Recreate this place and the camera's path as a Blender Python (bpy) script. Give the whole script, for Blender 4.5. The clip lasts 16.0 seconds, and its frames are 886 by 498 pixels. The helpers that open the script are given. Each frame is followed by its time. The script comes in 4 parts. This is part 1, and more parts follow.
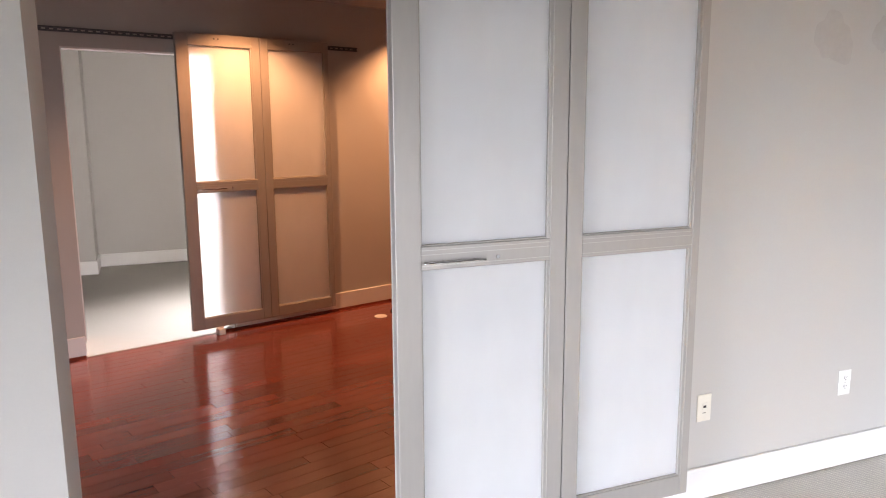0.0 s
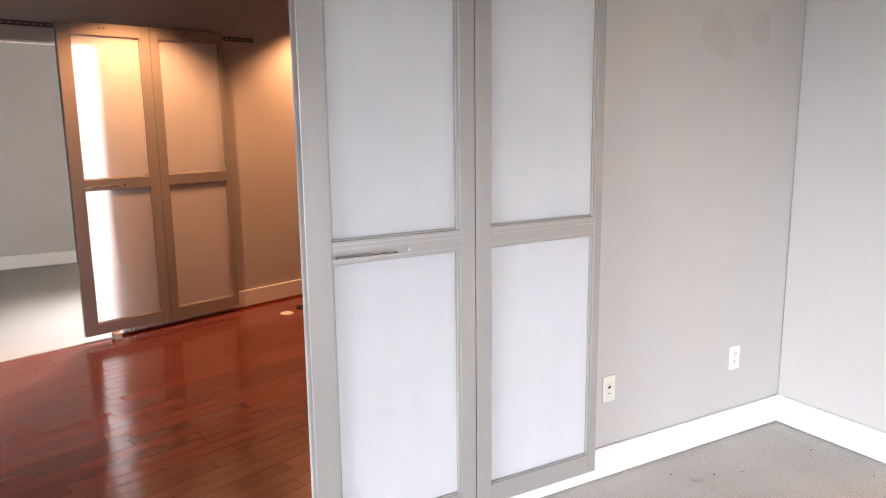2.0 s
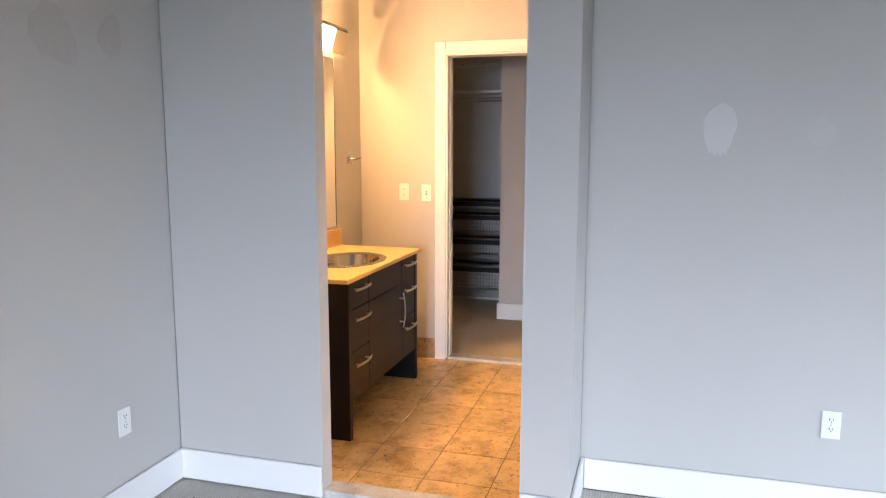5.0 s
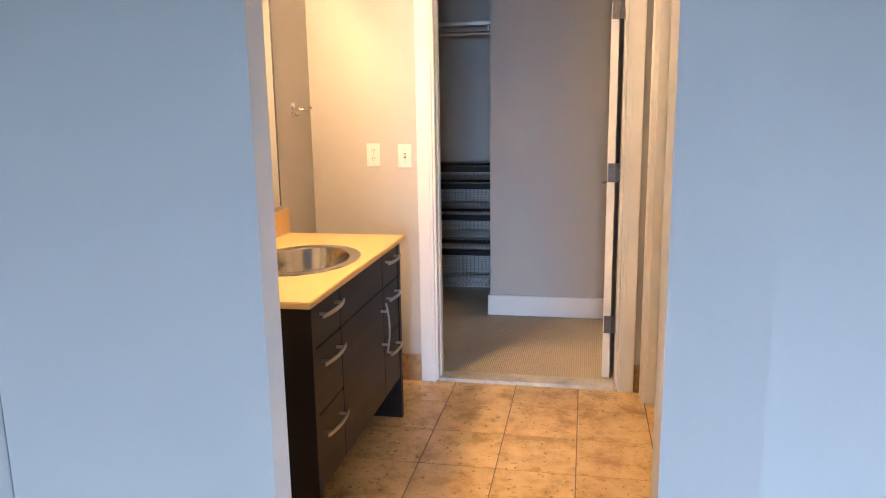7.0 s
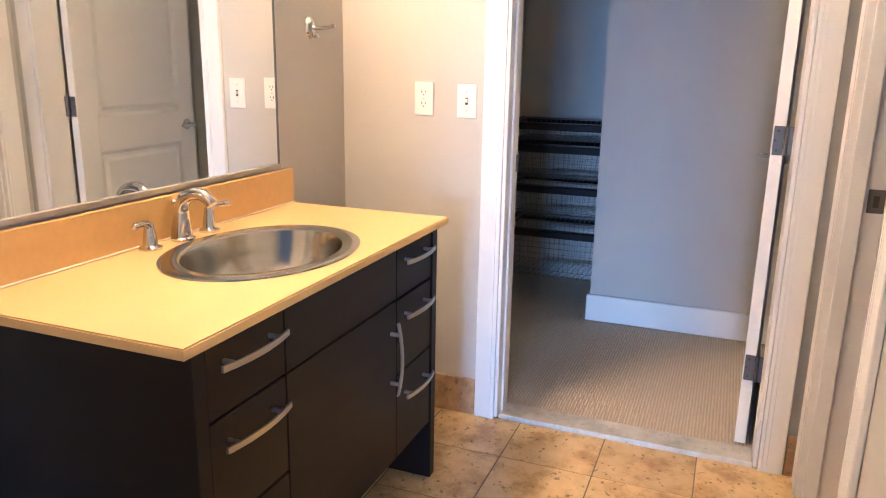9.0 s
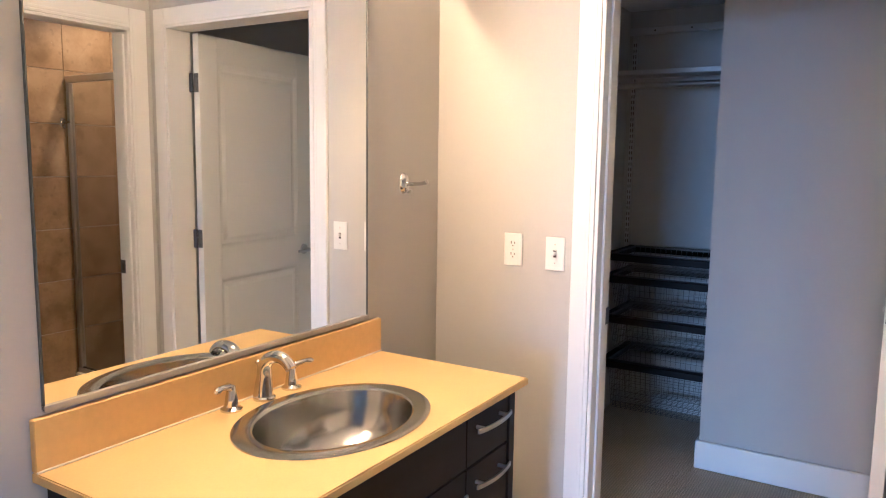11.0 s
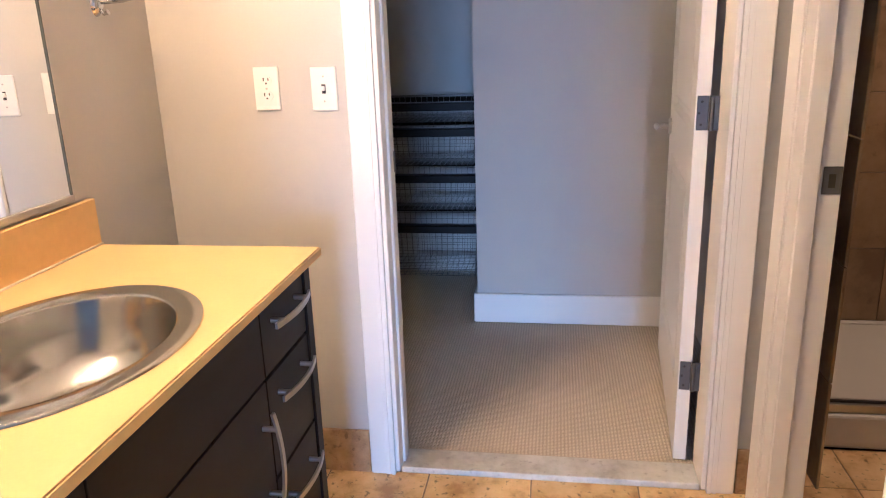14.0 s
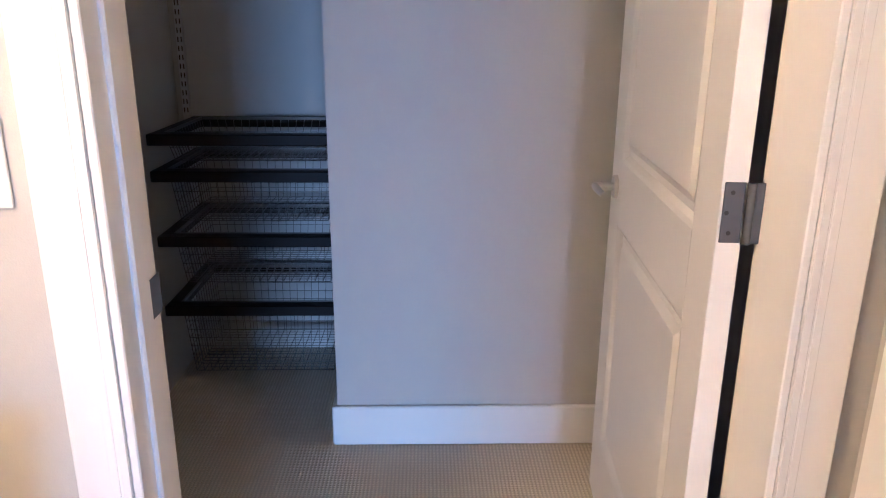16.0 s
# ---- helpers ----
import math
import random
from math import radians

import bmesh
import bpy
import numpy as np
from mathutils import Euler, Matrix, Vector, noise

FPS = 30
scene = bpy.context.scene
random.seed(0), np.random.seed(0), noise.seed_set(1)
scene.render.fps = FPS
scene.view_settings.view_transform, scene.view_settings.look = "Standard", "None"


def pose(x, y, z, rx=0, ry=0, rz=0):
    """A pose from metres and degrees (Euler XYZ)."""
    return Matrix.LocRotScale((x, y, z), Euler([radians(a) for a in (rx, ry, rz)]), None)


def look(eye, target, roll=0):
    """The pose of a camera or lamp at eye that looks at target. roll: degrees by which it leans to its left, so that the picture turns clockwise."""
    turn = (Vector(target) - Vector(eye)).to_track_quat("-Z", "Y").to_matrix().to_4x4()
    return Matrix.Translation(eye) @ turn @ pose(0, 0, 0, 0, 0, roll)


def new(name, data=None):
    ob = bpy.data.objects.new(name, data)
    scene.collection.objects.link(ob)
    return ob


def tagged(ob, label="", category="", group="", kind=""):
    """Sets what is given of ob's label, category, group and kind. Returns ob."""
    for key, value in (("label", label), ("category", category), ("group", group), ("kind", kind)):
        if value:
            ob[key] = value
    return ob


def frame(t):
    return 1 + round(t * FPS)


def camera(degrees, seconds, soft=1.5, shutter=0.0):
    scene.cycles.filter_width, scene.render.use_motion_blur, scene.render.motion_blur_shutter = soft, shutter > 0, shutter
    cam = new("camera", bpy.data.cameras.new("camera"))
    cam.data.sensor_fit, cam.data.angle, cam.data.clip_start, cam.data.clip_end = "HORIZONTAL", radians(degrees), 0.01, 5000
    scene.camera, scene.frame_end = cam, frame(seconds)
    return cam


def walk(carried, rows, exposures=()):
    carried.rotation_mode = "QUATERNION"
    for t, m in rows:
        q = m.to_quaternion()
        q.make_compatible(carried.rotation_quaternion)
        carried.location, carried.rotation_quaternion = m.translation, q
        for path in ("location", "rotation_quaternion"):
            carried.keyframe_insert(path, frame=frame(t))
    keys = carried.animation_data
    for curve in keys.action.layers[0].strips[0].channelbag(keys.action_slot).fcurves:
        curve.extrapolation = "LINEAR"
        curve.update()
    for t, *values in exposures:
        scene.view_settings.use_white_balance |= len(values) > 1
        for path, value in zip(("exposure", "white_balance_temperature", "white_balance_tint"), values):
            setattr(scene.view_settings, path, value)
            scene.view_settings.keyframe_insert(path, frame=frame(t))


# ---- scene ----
cam = camera(62.5, 16.0, soft=1.1)
EXPOSURES = [
    (0.0, 1.16, 8300, 33), (1.0, 1.12, 8800, 38), (2.0, 1.14, 8300, 34), (2.5, 1.1, 7700, 27), (3.5, 0.66, 7200, 27), (5.0, 0.45, 7200, 28), (7.5, 0.38, 5650, 20),
    (8.5, 0.5, 5400, 18), (9.0, 0.6, 4850, 20), (9.5, 0.56, 4850, 21), (12.5, 0.26, 4700, 17), (13.5, 0.4, 4950, 23), (15.0, 0.72, 4900, 22), (16.0, 0.66, 4800, 22),
]
PATH = [
    (0, (0.087, 0.203, 1.501), (0.821, 2.033, 1.169), -0.4),
    (0.5, (0.06, 0.217, 1.493), (0.646, 2.098, 1.151), -0.5),
    (1, (0.042, 0.209, 1.488), (0.623, 2.09, 1.139), -0.6),
    (1.5, (0.047, 0.21, 1.499), (0.783, 2.035, 1.143), -0.6),
    (2, (0.062, 0.215, 1.503), (1.034, 1.927, 1.148), -0.7),
    (2.5, (0.07, 0.215, 1.498), (1.278, 1.77, 1.15), -0.6),
    (3, (0.11, 0.227, 1.509), (1.545, 1.576, 1.157), -0.3),
    (3.5, (0.135, 0.246, 1.509), (1.76, 1.36, 1.162), 0.0),
    (4, (0.166, 0.255, 1.494), (1.928, 1.144, 1.166), 0.1),
    (4.5, (0.319, 0.308, 1.465), (2.172, 0.996, 1.158), 0.2),
    (5, (0.566, 0.418, 1.465), (2.467, 0.969, 1.181), 0.1),
    (7.5, (2.136, 1.111, 1.319), (4.062, 1.471, 0.918), -0.6),
    (8, (2.444, 1.121, 1.264), (4.345, 1.539, 0.806), -0.0),
    (8.5, (2.705, 1.098, 1.237), (4.567, 1.635, 0.742), 0.6),
    (9, (2.904, 1.052, 1.256), (4.711, 1.757, 0.768), 1.0),
    (9.5, (2.987, 0.988, 1.329), (4.732, 1.868, 0.905), 1.3),
    (10, (3.013, 0.921, 1.413), (4.696, 1.956, 1.105), 1.7),
    (12.5, (2.955, 1.077, 1.468), (4.711, 2.018, 1.298), -0.4),
    (13, (3.013, 1.163, 1.388), (4.842, 1.915, 1.092), -1.4),
    (13.5, (3.217, 1.245, 1.318), (5.093, 1.776, 0.875), -1.8),
    (14, (3.388, 1.295, 1.267), (5.283, 1.6, 0.703), -1.9),
    (14.5, (3.592, 1.354, 1.246), (5.488, 1.494, 0.625), -1.4),
    (15, (3.803, 1.399, 1.268), (5.701, 1.41, 0.636), -0.8),
    (15.5, (4.083, 1.369, 1.289), (5.984, 1.315, 0.672), 0.0),
    (16, (4.395, 1.36, 1.303), (6.307, 1.312, 0.716), 0.4),
]
walk(cam, [(t, look(eye, target, roll)) for t, eye, target, roll in PATH], EXPOSURES)

# ---------------------------------------------------------------- light and exposure
world = bpy.data.worlds.new("world")
scene.world = world
world.use_nodes = True
wn = world.node_tree
sky = wn.nodes.new("ShaderNodeTexSky")
sky.sky_type = "NISHITA"
sky.sun_disc = False
sky.sun_elevation, sky.sun_rotation = radians(38), radians(250)
wn.links.new(sky.outputs[0], wn.nodes["Background"].inputs[0])
wn.nodes["Background"].inputs[1].default_value = 0.08


def lamp(name, kind, energy, colour, m, **kw):
    d = bpy.data.lights.new(name, kind)
    d.energy, d.color = energy, colour
    for k, v in kw.items():
        if k == "size":
            d.shape, d.size, d.size_y = "RECTANGLE", v[0], v[1]
        elif k == "soft":
            d.shadow_soft_size = v
        elif k == "spot":
            d.spot_size, d.spot_blend, d.shadow_soft_size = radians(v[0]), v[1], v[2]
    ob = new(name, d)
    ob.matrix_world = m
    return ob


DAY = (0.55, 0.78, 1.0)
WARM = (1.0, 0.60, 0.25)
# sky light entering the bedroom window and the far room's window
lamp("bedroom_window_light", "AREA", 500, DAY, look((-7.56, 0.3, 1.1), (0.2, 0.45, -4.6)), size=(2.1, 1.6)).data.spread = radians(88)
# fill added from the south to even out the north wall
lamp("bedroom_south_fill_light", "AREA", 82, DAY, look((1.7, -3.16, 1.15), (2.0, 0.5, -1.6)), size=(2.4, 1.5)).data.spread = radians(94)
lamp("far_window_light", "AREA", 110, (0.72, 0.88, 1.0), look((1.5, 8.84, 1.45), (0.7, 5.0, 0.3)), size=(1.3, 1.7)).data.spread = radians(72)

# ---------------------------------------------------------------- materials


def shade(name, base, rough=0.5, metal=0.0, grain=0.0, scale=40.0, patch=0.0, patch_scale=1.5, bump=0.0,
          bump_scale=300.0, rand=0.0, stretch=(1, 1, 1), spec=0.5, emit=None, strength=0.0, trans=0.0, coat=0.0, rough_var=0.0):
    m = bpy.data.materials.new(name)
    m.use_nodes = True
    nt = m.node_tree
    b = nt.nodes["Principled BSDF"]
    b.inputs["Roughness"].default_value = rough
    b.inputs["Metallic"].default_value = metal
    b.inputs["Specular IOR Level"].default_value = spec
    b.inputs["Transmission Weight"].default_value = trans
    b.inputs["Coat Weight"].default_value = coat
    b.inputs["Coat Roughness"].default_value = 0.12
    b.inputs["Base Color"].default_value = (*base, 1)
    if emit:
        b.inputs["Emission Color"].default_value = (*emit, 1)
        b.inputs["Emission Strength"].default_value = strength
    co = nt.nodes.new("ShaderNodeTexCoord")
    mp = nt.nodes.new("ShaderNodeMapping")
    mp.inputs["Scale"].default_value = stretch
    nt.links.new(co.outputs["Object"], mp.inputs[0])
    vec = mp.outputs[0]

    def noise_node(s, detail=4.0):
        n = nt.nodes.new("ShaderNodeTexNoise")
        n.inputs["Scale"].default_value, n.inputs["Detail"].default_value = s, detail
        nt.links.new(vec, n.inputs["Vector"])
        return n.outputs["Fac"]

    def maths(op, a, c):
        n = nt.nodes.new("ShaderNodeMath")
        n.operation = op
        for i, v in enumerate((a, c)):
            if isinstance(v, (int, float)):
                n.inputs[i].default_value = v
            else:
                nt.links.new(v, n.inputs[i])
        return n.outputs[0]

    if grain or patch or rand:
        value = None
        terms = []
        if grain:
            terms.append(maths("MULTIPLY", maths("SUBTRACT", noise_node(scale), 0.5), grain * 2))
        if patch:
            terms.append(maths("MULTIPLY", maths("SUBTRACT", noise_node(patch_scale, 3.0), 0.5), patch * 2))
        if rand:
            info = nt.nodes.new("ShaderNodeObjectInfo")
            terms.append(maths("MULTIPLY", maths("SUBTRACT", info.outputs["Random"], 0.5), rand * 2))
        value = 1.0
        for t in terms:
            value = maths("ADD", value, t)
        mix = nt.nodes.new("ShaderNodeVectorMath")
        mix.operation = "SCALE"
        mix.inputs[0].default_value = base
        nt.links.new(value, mix.inputs["Scale"])
        nt.links.new(mix.outputs[0], b.inputs["Base Color"])
    if rough_var:
        nt.links.new(maths("ADD", rough - rough_var / 2, maths("MULTIPLY", noise_node(3.0), rough_var)), b.inputs["Roughness"])
    if bump:
        bp = nt.nodes.new("ShaderNodeBump")
        bp.inputs["Strength"].default_value, bp.inputs["Distance"].default_value = bump, 0.004
        nt.links.new(noise_node(bump_scale, 2.0), bp.inputs["Height"])
        nt.links.new(bp.outputs[0], b.inputs["Normal"])
    return m


def woven(name, base, pitch, depth, dark=0.55, axis="Y", patch=0.08, stains=0.0):
    """Loop-pile carpet: ribs of small loops, with worn patches and a few stains."""
    m = shade(name, base, rough=0.95, spec=0.1)
    nt = m.node_tree
    b = nt.nodes["Principled BSDF"]
    co = nt.nodes.new("ShaderNodeTexCoord")
    waves = []
    for direction, k in (("X", 1.0), ("Y", 0.75)):
        w = nt.nodes.new("ShaderNodeTexWave")
        w.bands_direction = direction if axis == "Y" else ("Y" if direction == "X" else "X")
        w.inputs["Scale"].default_value = k * 0.314 / pitch
        w.inputs["Distortion"].default_value, w.inputs["Detail"].default_value = 1.2, 2.0
        w.inputs["Detail Scale"].default_value = 6.0
        nt.links.new(co.outputs["Object"], w.inputs["Vector"])
        waves.append(w.outputs["Fac"])
    mul = nt.nodes.new("ShaderNodeMath")
    mul.operation = "MULTIPLY"
    nt.links.new(waves[0], mul.inputs[0])
    nt.links.new(waves[1], mul.inputs[1])
    fine = nt.nodes.new("ShaderNodeTexNoise")
    fine.inputs["Scale"].default_value = 260
    nt.links.new(co.outputs["Object"], fine.inputs["Vector"])
    big = nt.nodes.new("ShaderNodeTexNoise")
    big.inputs["Scale"].default_value, big.inputs["Detail"].default_value = 1.7, 5.0
    nt.links.new(co.outputs["Object"], big.inputs["Vector"])
    spots = nt.nodes.new("ShaderNodeTexNoise")
    spots.inputs["Scale"].default_value, spots.inputs["Detail"].default_value = 6.0, 3.0
    nt.links.new(co.outputs["Object"], spots.inputs["Vector"])
    ramp = nt.nodes.new("ShaderNodeValToRGB")
    ramp.color_ramp.elements[0].position, ramp.color_ramp.elements[1].position = 0.66, 0.74
    ramp.color_ramp.elements[0].color = (1, 1, 1, 1)
    ramp.color_ramp.elements[1].color = (1 - stains,) * 3 + (1,)
    nt.links.new(spots.outputs["Fac"], ramp.inputs[0])

    def mr(src, lo, hi):
        n = nt.nodes.new("ShaderNodeMapRange")
        n.inputs["To Min"].default_value, n.inputs["To Max"].default_value = lo, hi
        nt.links.new(src, n.inputs["Value"])
        return n.outputs[0]

    def times(a, c):
        n = nt.nodes.new("ShaderNodeMath")
        n.operation = "MULTIPLY"
        nt.links.new(a, n.inputs[0])
        nt.links.new(c, n.inputs[1])
        return n.outputs[0]

    v = times(times(mr(mul.outputs[0], dark, 1.15), mr(fine.outputs["Fac"], 0.75, 1.25)), times(mr(big.outputs["Fac"], 1 - patch * 2, 1 + patch * 2), ramp.outputs[0]))
    sc = nt.nodes.new("ShaderNodeVectorMath")
    sc.operation = "SCALE"
    sc.inputs[0].default_value = base
    nt.links.new(v, sc.inputs["Scale"])
    nt.links.new(sc.outputs[0], b.inputs["Base Color"])
    bp = nt.nodes.new("ShaderNodeBump")
    bp.inputs["Strength"].default_value, bp.inputs["Distance"].default_value = 0.9, depth
    nt.links.new(mul.outputs[0], bp.inputs["Height"])
    nt.links.new(bp.outputs[0], b.inputs["Normal"])
    return m


def mottled(name, lo, mid, hi, scale, rough, pits=0.0, bump=0.15, rand=0.12, coat=0.0):
    """Stone-look ceramic: clouds of three tones, small dark pits, each piece a little different."""
    m = shade(name, mid, rough=rough, coat=coat)
    nt = m.node_tree
    b = nt.nodes["Principled BSDF"]
    co = nt.nodes.new("ShaderNodeTexCoord")
    info = nt.nodes.new("ShaderNodeObjectInfo")
    off = nt.nodes.new("ShaderNodeVectorMath")
    off.operation = "ADD"
    sp = nt.nodes.new("ShaderNodeVectorMath")
    sp.operation = "SCALE"
    sp.inputs[0].default_value = (37, 53, 11)
    nt.links.new(info.outputs["Random"], sp.inputs["Scale"])
    nt.links.new(co.outputs["Object"], off.inputs[0])
    nt.links.new(sp.outputs[0], off.inputs[1])
    n1 = nt.nodes.new("ShaderNodeTexNoise")
    n1.inputs["Scale"].default_value, n1.inputs["Detail"].default_value, n1.inputs["Roughness"].default_value = scale, 9.0, 0.65
    nt.links.new(off.outputs[0], n1.inputs["Vector"])
    ramp = nt.nodes.new("ShaderNodeValToRGB")
    ramp.color_ramp.elements[0].position, ramp.color_ramp.elements[1].position = 0.36, 0.66
    ramp.color_ramp.elements[0].color, ramp.color_ramp.elements[1].color = (*lo, 1), (*hi, 1)
    e = ramp.color_ramp.elements.new(0.5)
    e.color = (*mid, 1)
    nt.links.new(n1.outputs["Fac"], ramp.inputs[0])
    n2 = nt.nodes.new("ShaderNodeTexNoise")
    n2.inputs["Scale"].default_value, n2.inputs["Detail"].default_value = scale * 6, 4.0
    nt.links.new(off.outputs[0], n2.inputs["Vector"])
    r2 = nt.nodes.new("ShaderNodeMapRange")
    r2.inputs["From Min"].default_value, r2.inputs["From Max"].default_value = 0.61, 0.70
    r2.inputs["To Min"].default_value, r2.inputs["To Max"].default_value = 1.0, 1.0 - pits
    nt.links.new(n2.outputs["Fac"], r2.inputs["Value"])
    r3 = nt.nodes.new("ShaderNodeMapRange")
    r3.inputs["To Min"].default_value, r3.inputs["To Max"].default_value = 1 - rand, 1 + rand
    nt.links.new(info.outputs["Random"], r3.inputs["Value"])
    mu = nt.nodes.new("ShaderNodeMath")
    mu.operation = "MULTIPLY"
    nt.links.new(r2.outputs[0], mu.inputs[0])
    nt.links.new(r3.outputs[0], mu.inputs[1])
    sc = nt.nodes.new("ShaderNodeVectorMath")
    sc.operation = "SCALE"
    nt.links.new(ramp.outputs[0], sc.inputs[0])
    nt.links.new(mu.outputs[0], sc.inputs["Scale"])
    nt.links.new(sc.outputs[0], b.inputs["Base Color"])
    bp = nt.nodes.new("ShaderNodeBump")
    bp.inputs["Strength"].default_value, bp.inputs["Distance"].default_value = bump, 0.003
    nt.links.new(n1.outputs["Fac"], bp.inputs["Height"])
    nt.links.new(bp.outputs[0], b.inputs["Normal"])
    return m


PAINT = shade("greige_wall_paint", (0.50, 0.485, 0.455), 0.75, grain=0.02, scale=120, patch=0.03, patch_scale=1.1, bump=0.12, bump_scale=420, spec=0.3)
CEIL = shade("ceiling_paint", (0.72, 0.71, 0.69), 0.85, grain=0.02, scale=90, bump=0.1, bump_scale=300, spec=0.2)
# ceiling grey set dark to cut bounce onto the upper walls
DIMCEIL = shade("dim_bounce_ceiling", (0.30, 0.29, 0.28), 0.9, grain=0.08, scale=60, patch=0.1, patch_scale=1.2, bump=0.2, bump_scale=120, spec=0.2)
TRIM = shade("white_trim_paint", (0.78, 0.77, 0.745), 0.45, grain=0.006, scale=60, patch=0.01, patch_scale=3, bump=0.01, bump_scale=200)
DOORPAINT = shade("white_door_paint", (0.80, 0.785, 0.745), 0.42, grain=0.015, scale=70, patch=0.02, patch_scale=2, bump=0.05, bump_scale=260, rough_var=0.15)
CARPET = woven("bedroom_carpet", (0.66, 0.62, 0.56), 0.009, 0.004, dark=0.74, patch=0.12, stains=0.25)
CLOSET_CARPET = woven("closet_carpet", (0.66, 0.58, 0.46), 0.0085, 0.0028, dark=0.76, patch=0.1)
FAR_CARPET = shade("far_carpet", (0.44, 0.42, 0.38), 0.95, grain=0.10, scale=260, patch=0.06, patch_scale=1.5, bump=0.5, bump_scale=300, spec=0.1)
WOOD = shade("cherry_floor_board", (0.20, 0.044, 0.029), 0.15, grain=0.2, scale=9, stretch=(1.2, 22, 6), patch=0.18, patch_scale=0.8, rand=0.24, bump=0.02, bump_scale=30, rough_var=0.08, coat=0.5)
WOODBASE = shade("dark_wood_gap", (0.03, 0.01, 0.006), 0.5, grain=0.1)
TILE = mottled("sand_floor_tile", (0.44, 0.26, 0.105), (0.67, 0.46, 0.21), (0.78, 0.57, 0.30), 8.5, 0.32, pits=0.62)
TILEBASE = mottled("sand_base_tile", (0.24, 0.14, 0.065), (0.38, 0.24, 0.12), (0.50, 0.34, 0.19), 9.0, 0.36, pits=0.4)
SHOWERTILE = mottled("brown_shower_tile", (0.20, 0.125, 0.06), (0.29, 0.19, 0.10), (0.36, 0.25, 0.145), 4.0, 0.30, pits=0.2, rand=0.08)
GROUT = shade("tile_grout", (0.24, 0.19, 0.13), 0.9, grain=0.2, scale=80, patch=0.15, patch_scale=4)
MARBLE = mottled("grey_marble", (0.42, 0.41, 0.38), (0.58, 0.57, 0.53), (0.70, 0.69, 0.66), 9.0, 0.28, pits=0.25)
ESPRESSO = shade("espresso_veneer", (0.006, 0.0036, 0.0028), 0.42, grain=0.30, scale=14, stretch=(1, 1, 9), patch=0.12, patch_scale=2, bump=0.03, bump_scale=90, rough_var=0.1, spec=0.22)
RECESS = shade("shadow_gap_board", (0.010, 0.007, 0.006), 0.7, grain=0.1)
COUNTER = shade("honey_stone_counter", (0.64, 0.44, 0.175), 0.42, grain=0.05, scale=160, patch=0.07, patch_scale=5, bump=0.02, bump_scale=200, spec=0.35)
SPLASH = shade("honey_stone_splash", (0.66, 0.43, 0.145), 0.33, grain=0.08, scale=60, patch=0.12, patch_scale=7, bump=0.03, bump_scale=150, rough_var=0.10)
CAULK = shade("white_caulk", (0.72, 0.66, 0.52), 0.5, grain=0.05)
STEEL = shade("brushed_steel", (0.47, 0.46, 0.44), 0.18, 1.0, grain=0.04, scale=60, stretch=(1, 3, 1), rough_var=0.04, bump=0.02, bump_scale=500)
CHROME = shade("polished_chrome", (0.62, 0.62, 0.62), 0.06, 1.0, grain=0.02, scale=20)
NICKEL = shade("satin_nickel", (0.52, 0.50, 0.47), 0.32, 1.0, grain=0.05, scale=90, rough_var=0.1)
HINGE = shade("dull_hinge_steel", (0.12, 0.12, 0.122), 0.5, 0.7, grain=0.08, scale=60)
ALU = shade("brushed_aluminium", (0.37, 0.348, 0.318), 0.45, 0.3, grain=0.05, scale=50, stretch=(1, 1, 0.2), patch=0.03, rough_var=0.1)
MIRROR = shade("mirror_silver", (0.88, 0.90, 0.88), 0.012, 1.0)
MIRROREDGE = shade("mirror_edge", (0.20, 0.22, 0.21), 0.2, 0.6, grain=0.1)
PLATE = shade("ivory_plate", (0.74, 0.70, 0.60), 0.35, grain=0.02, scale=60)
PLATEWHITE = shade("white_plate", (0.78, 0.77, 0.73), 0.35, grain=0.02, scale=60)
SLOT = shade("dark_slot", (0.03, 0.025, 0.02), 0.5, grain=0.1)
BASKETWOOD = shade("dark_basket_frame", (0.006, 0.004, 0.004), 0.5, spec=0.2, grain=0.2, scale=20, stretch=(1, 8, 1), rough_var=0.1)
WIRE = shade("grey_wire", (0.14, 0.135, 0.13), 0.42, 0.8, grain=0.05)
PLATINUM = shade("platinum_shelf_metal", (0.60, 0.59, 0.57), 0.34, 0.8, grain=0.05)
BLACK = shade("black_rubber", (0.012, 0.012, 0.012), 0.6, grain=0.1)
STAIN = shade("smudged_paint", (0.46, 0.442, 0.412), 0.8, grain=0.06, scale=40, patch=0.05, patch_scale=9)
FILLER = shade("pale_filler_patch", (0.565, 0.555, 0.535), 0.7, grain=0.03, scale=90, bump=0.2, bump_scale=120)
FAINT = shade("faint_filler_patch", (0.512, 0.498, 0.47), 0.72, grain=0.04, scale=60, bump=0.15, bump_scale=120)
PAN = shade("white_acrylic_pan", (0.62, 0.60, 0.54), 0.28, grain=0.02, scale=30, patch=0.04, patch_scale=3)
WHITEBOX = shade("pale_plastic", (0.72, 0.71, 0.68), 0.5, grain=0.03)
LAMPGLASS = shade("lit_opal_glass", (0.9, 0.85, 0.7), 0.4, emit=(1.0, 0.635, 0.29), strength=88.0)
SHADEGLASS = shade("frosted_shade_glass", (0.85, 0.82, 0.70), 0.35, grain=0.02, trans=0.6)


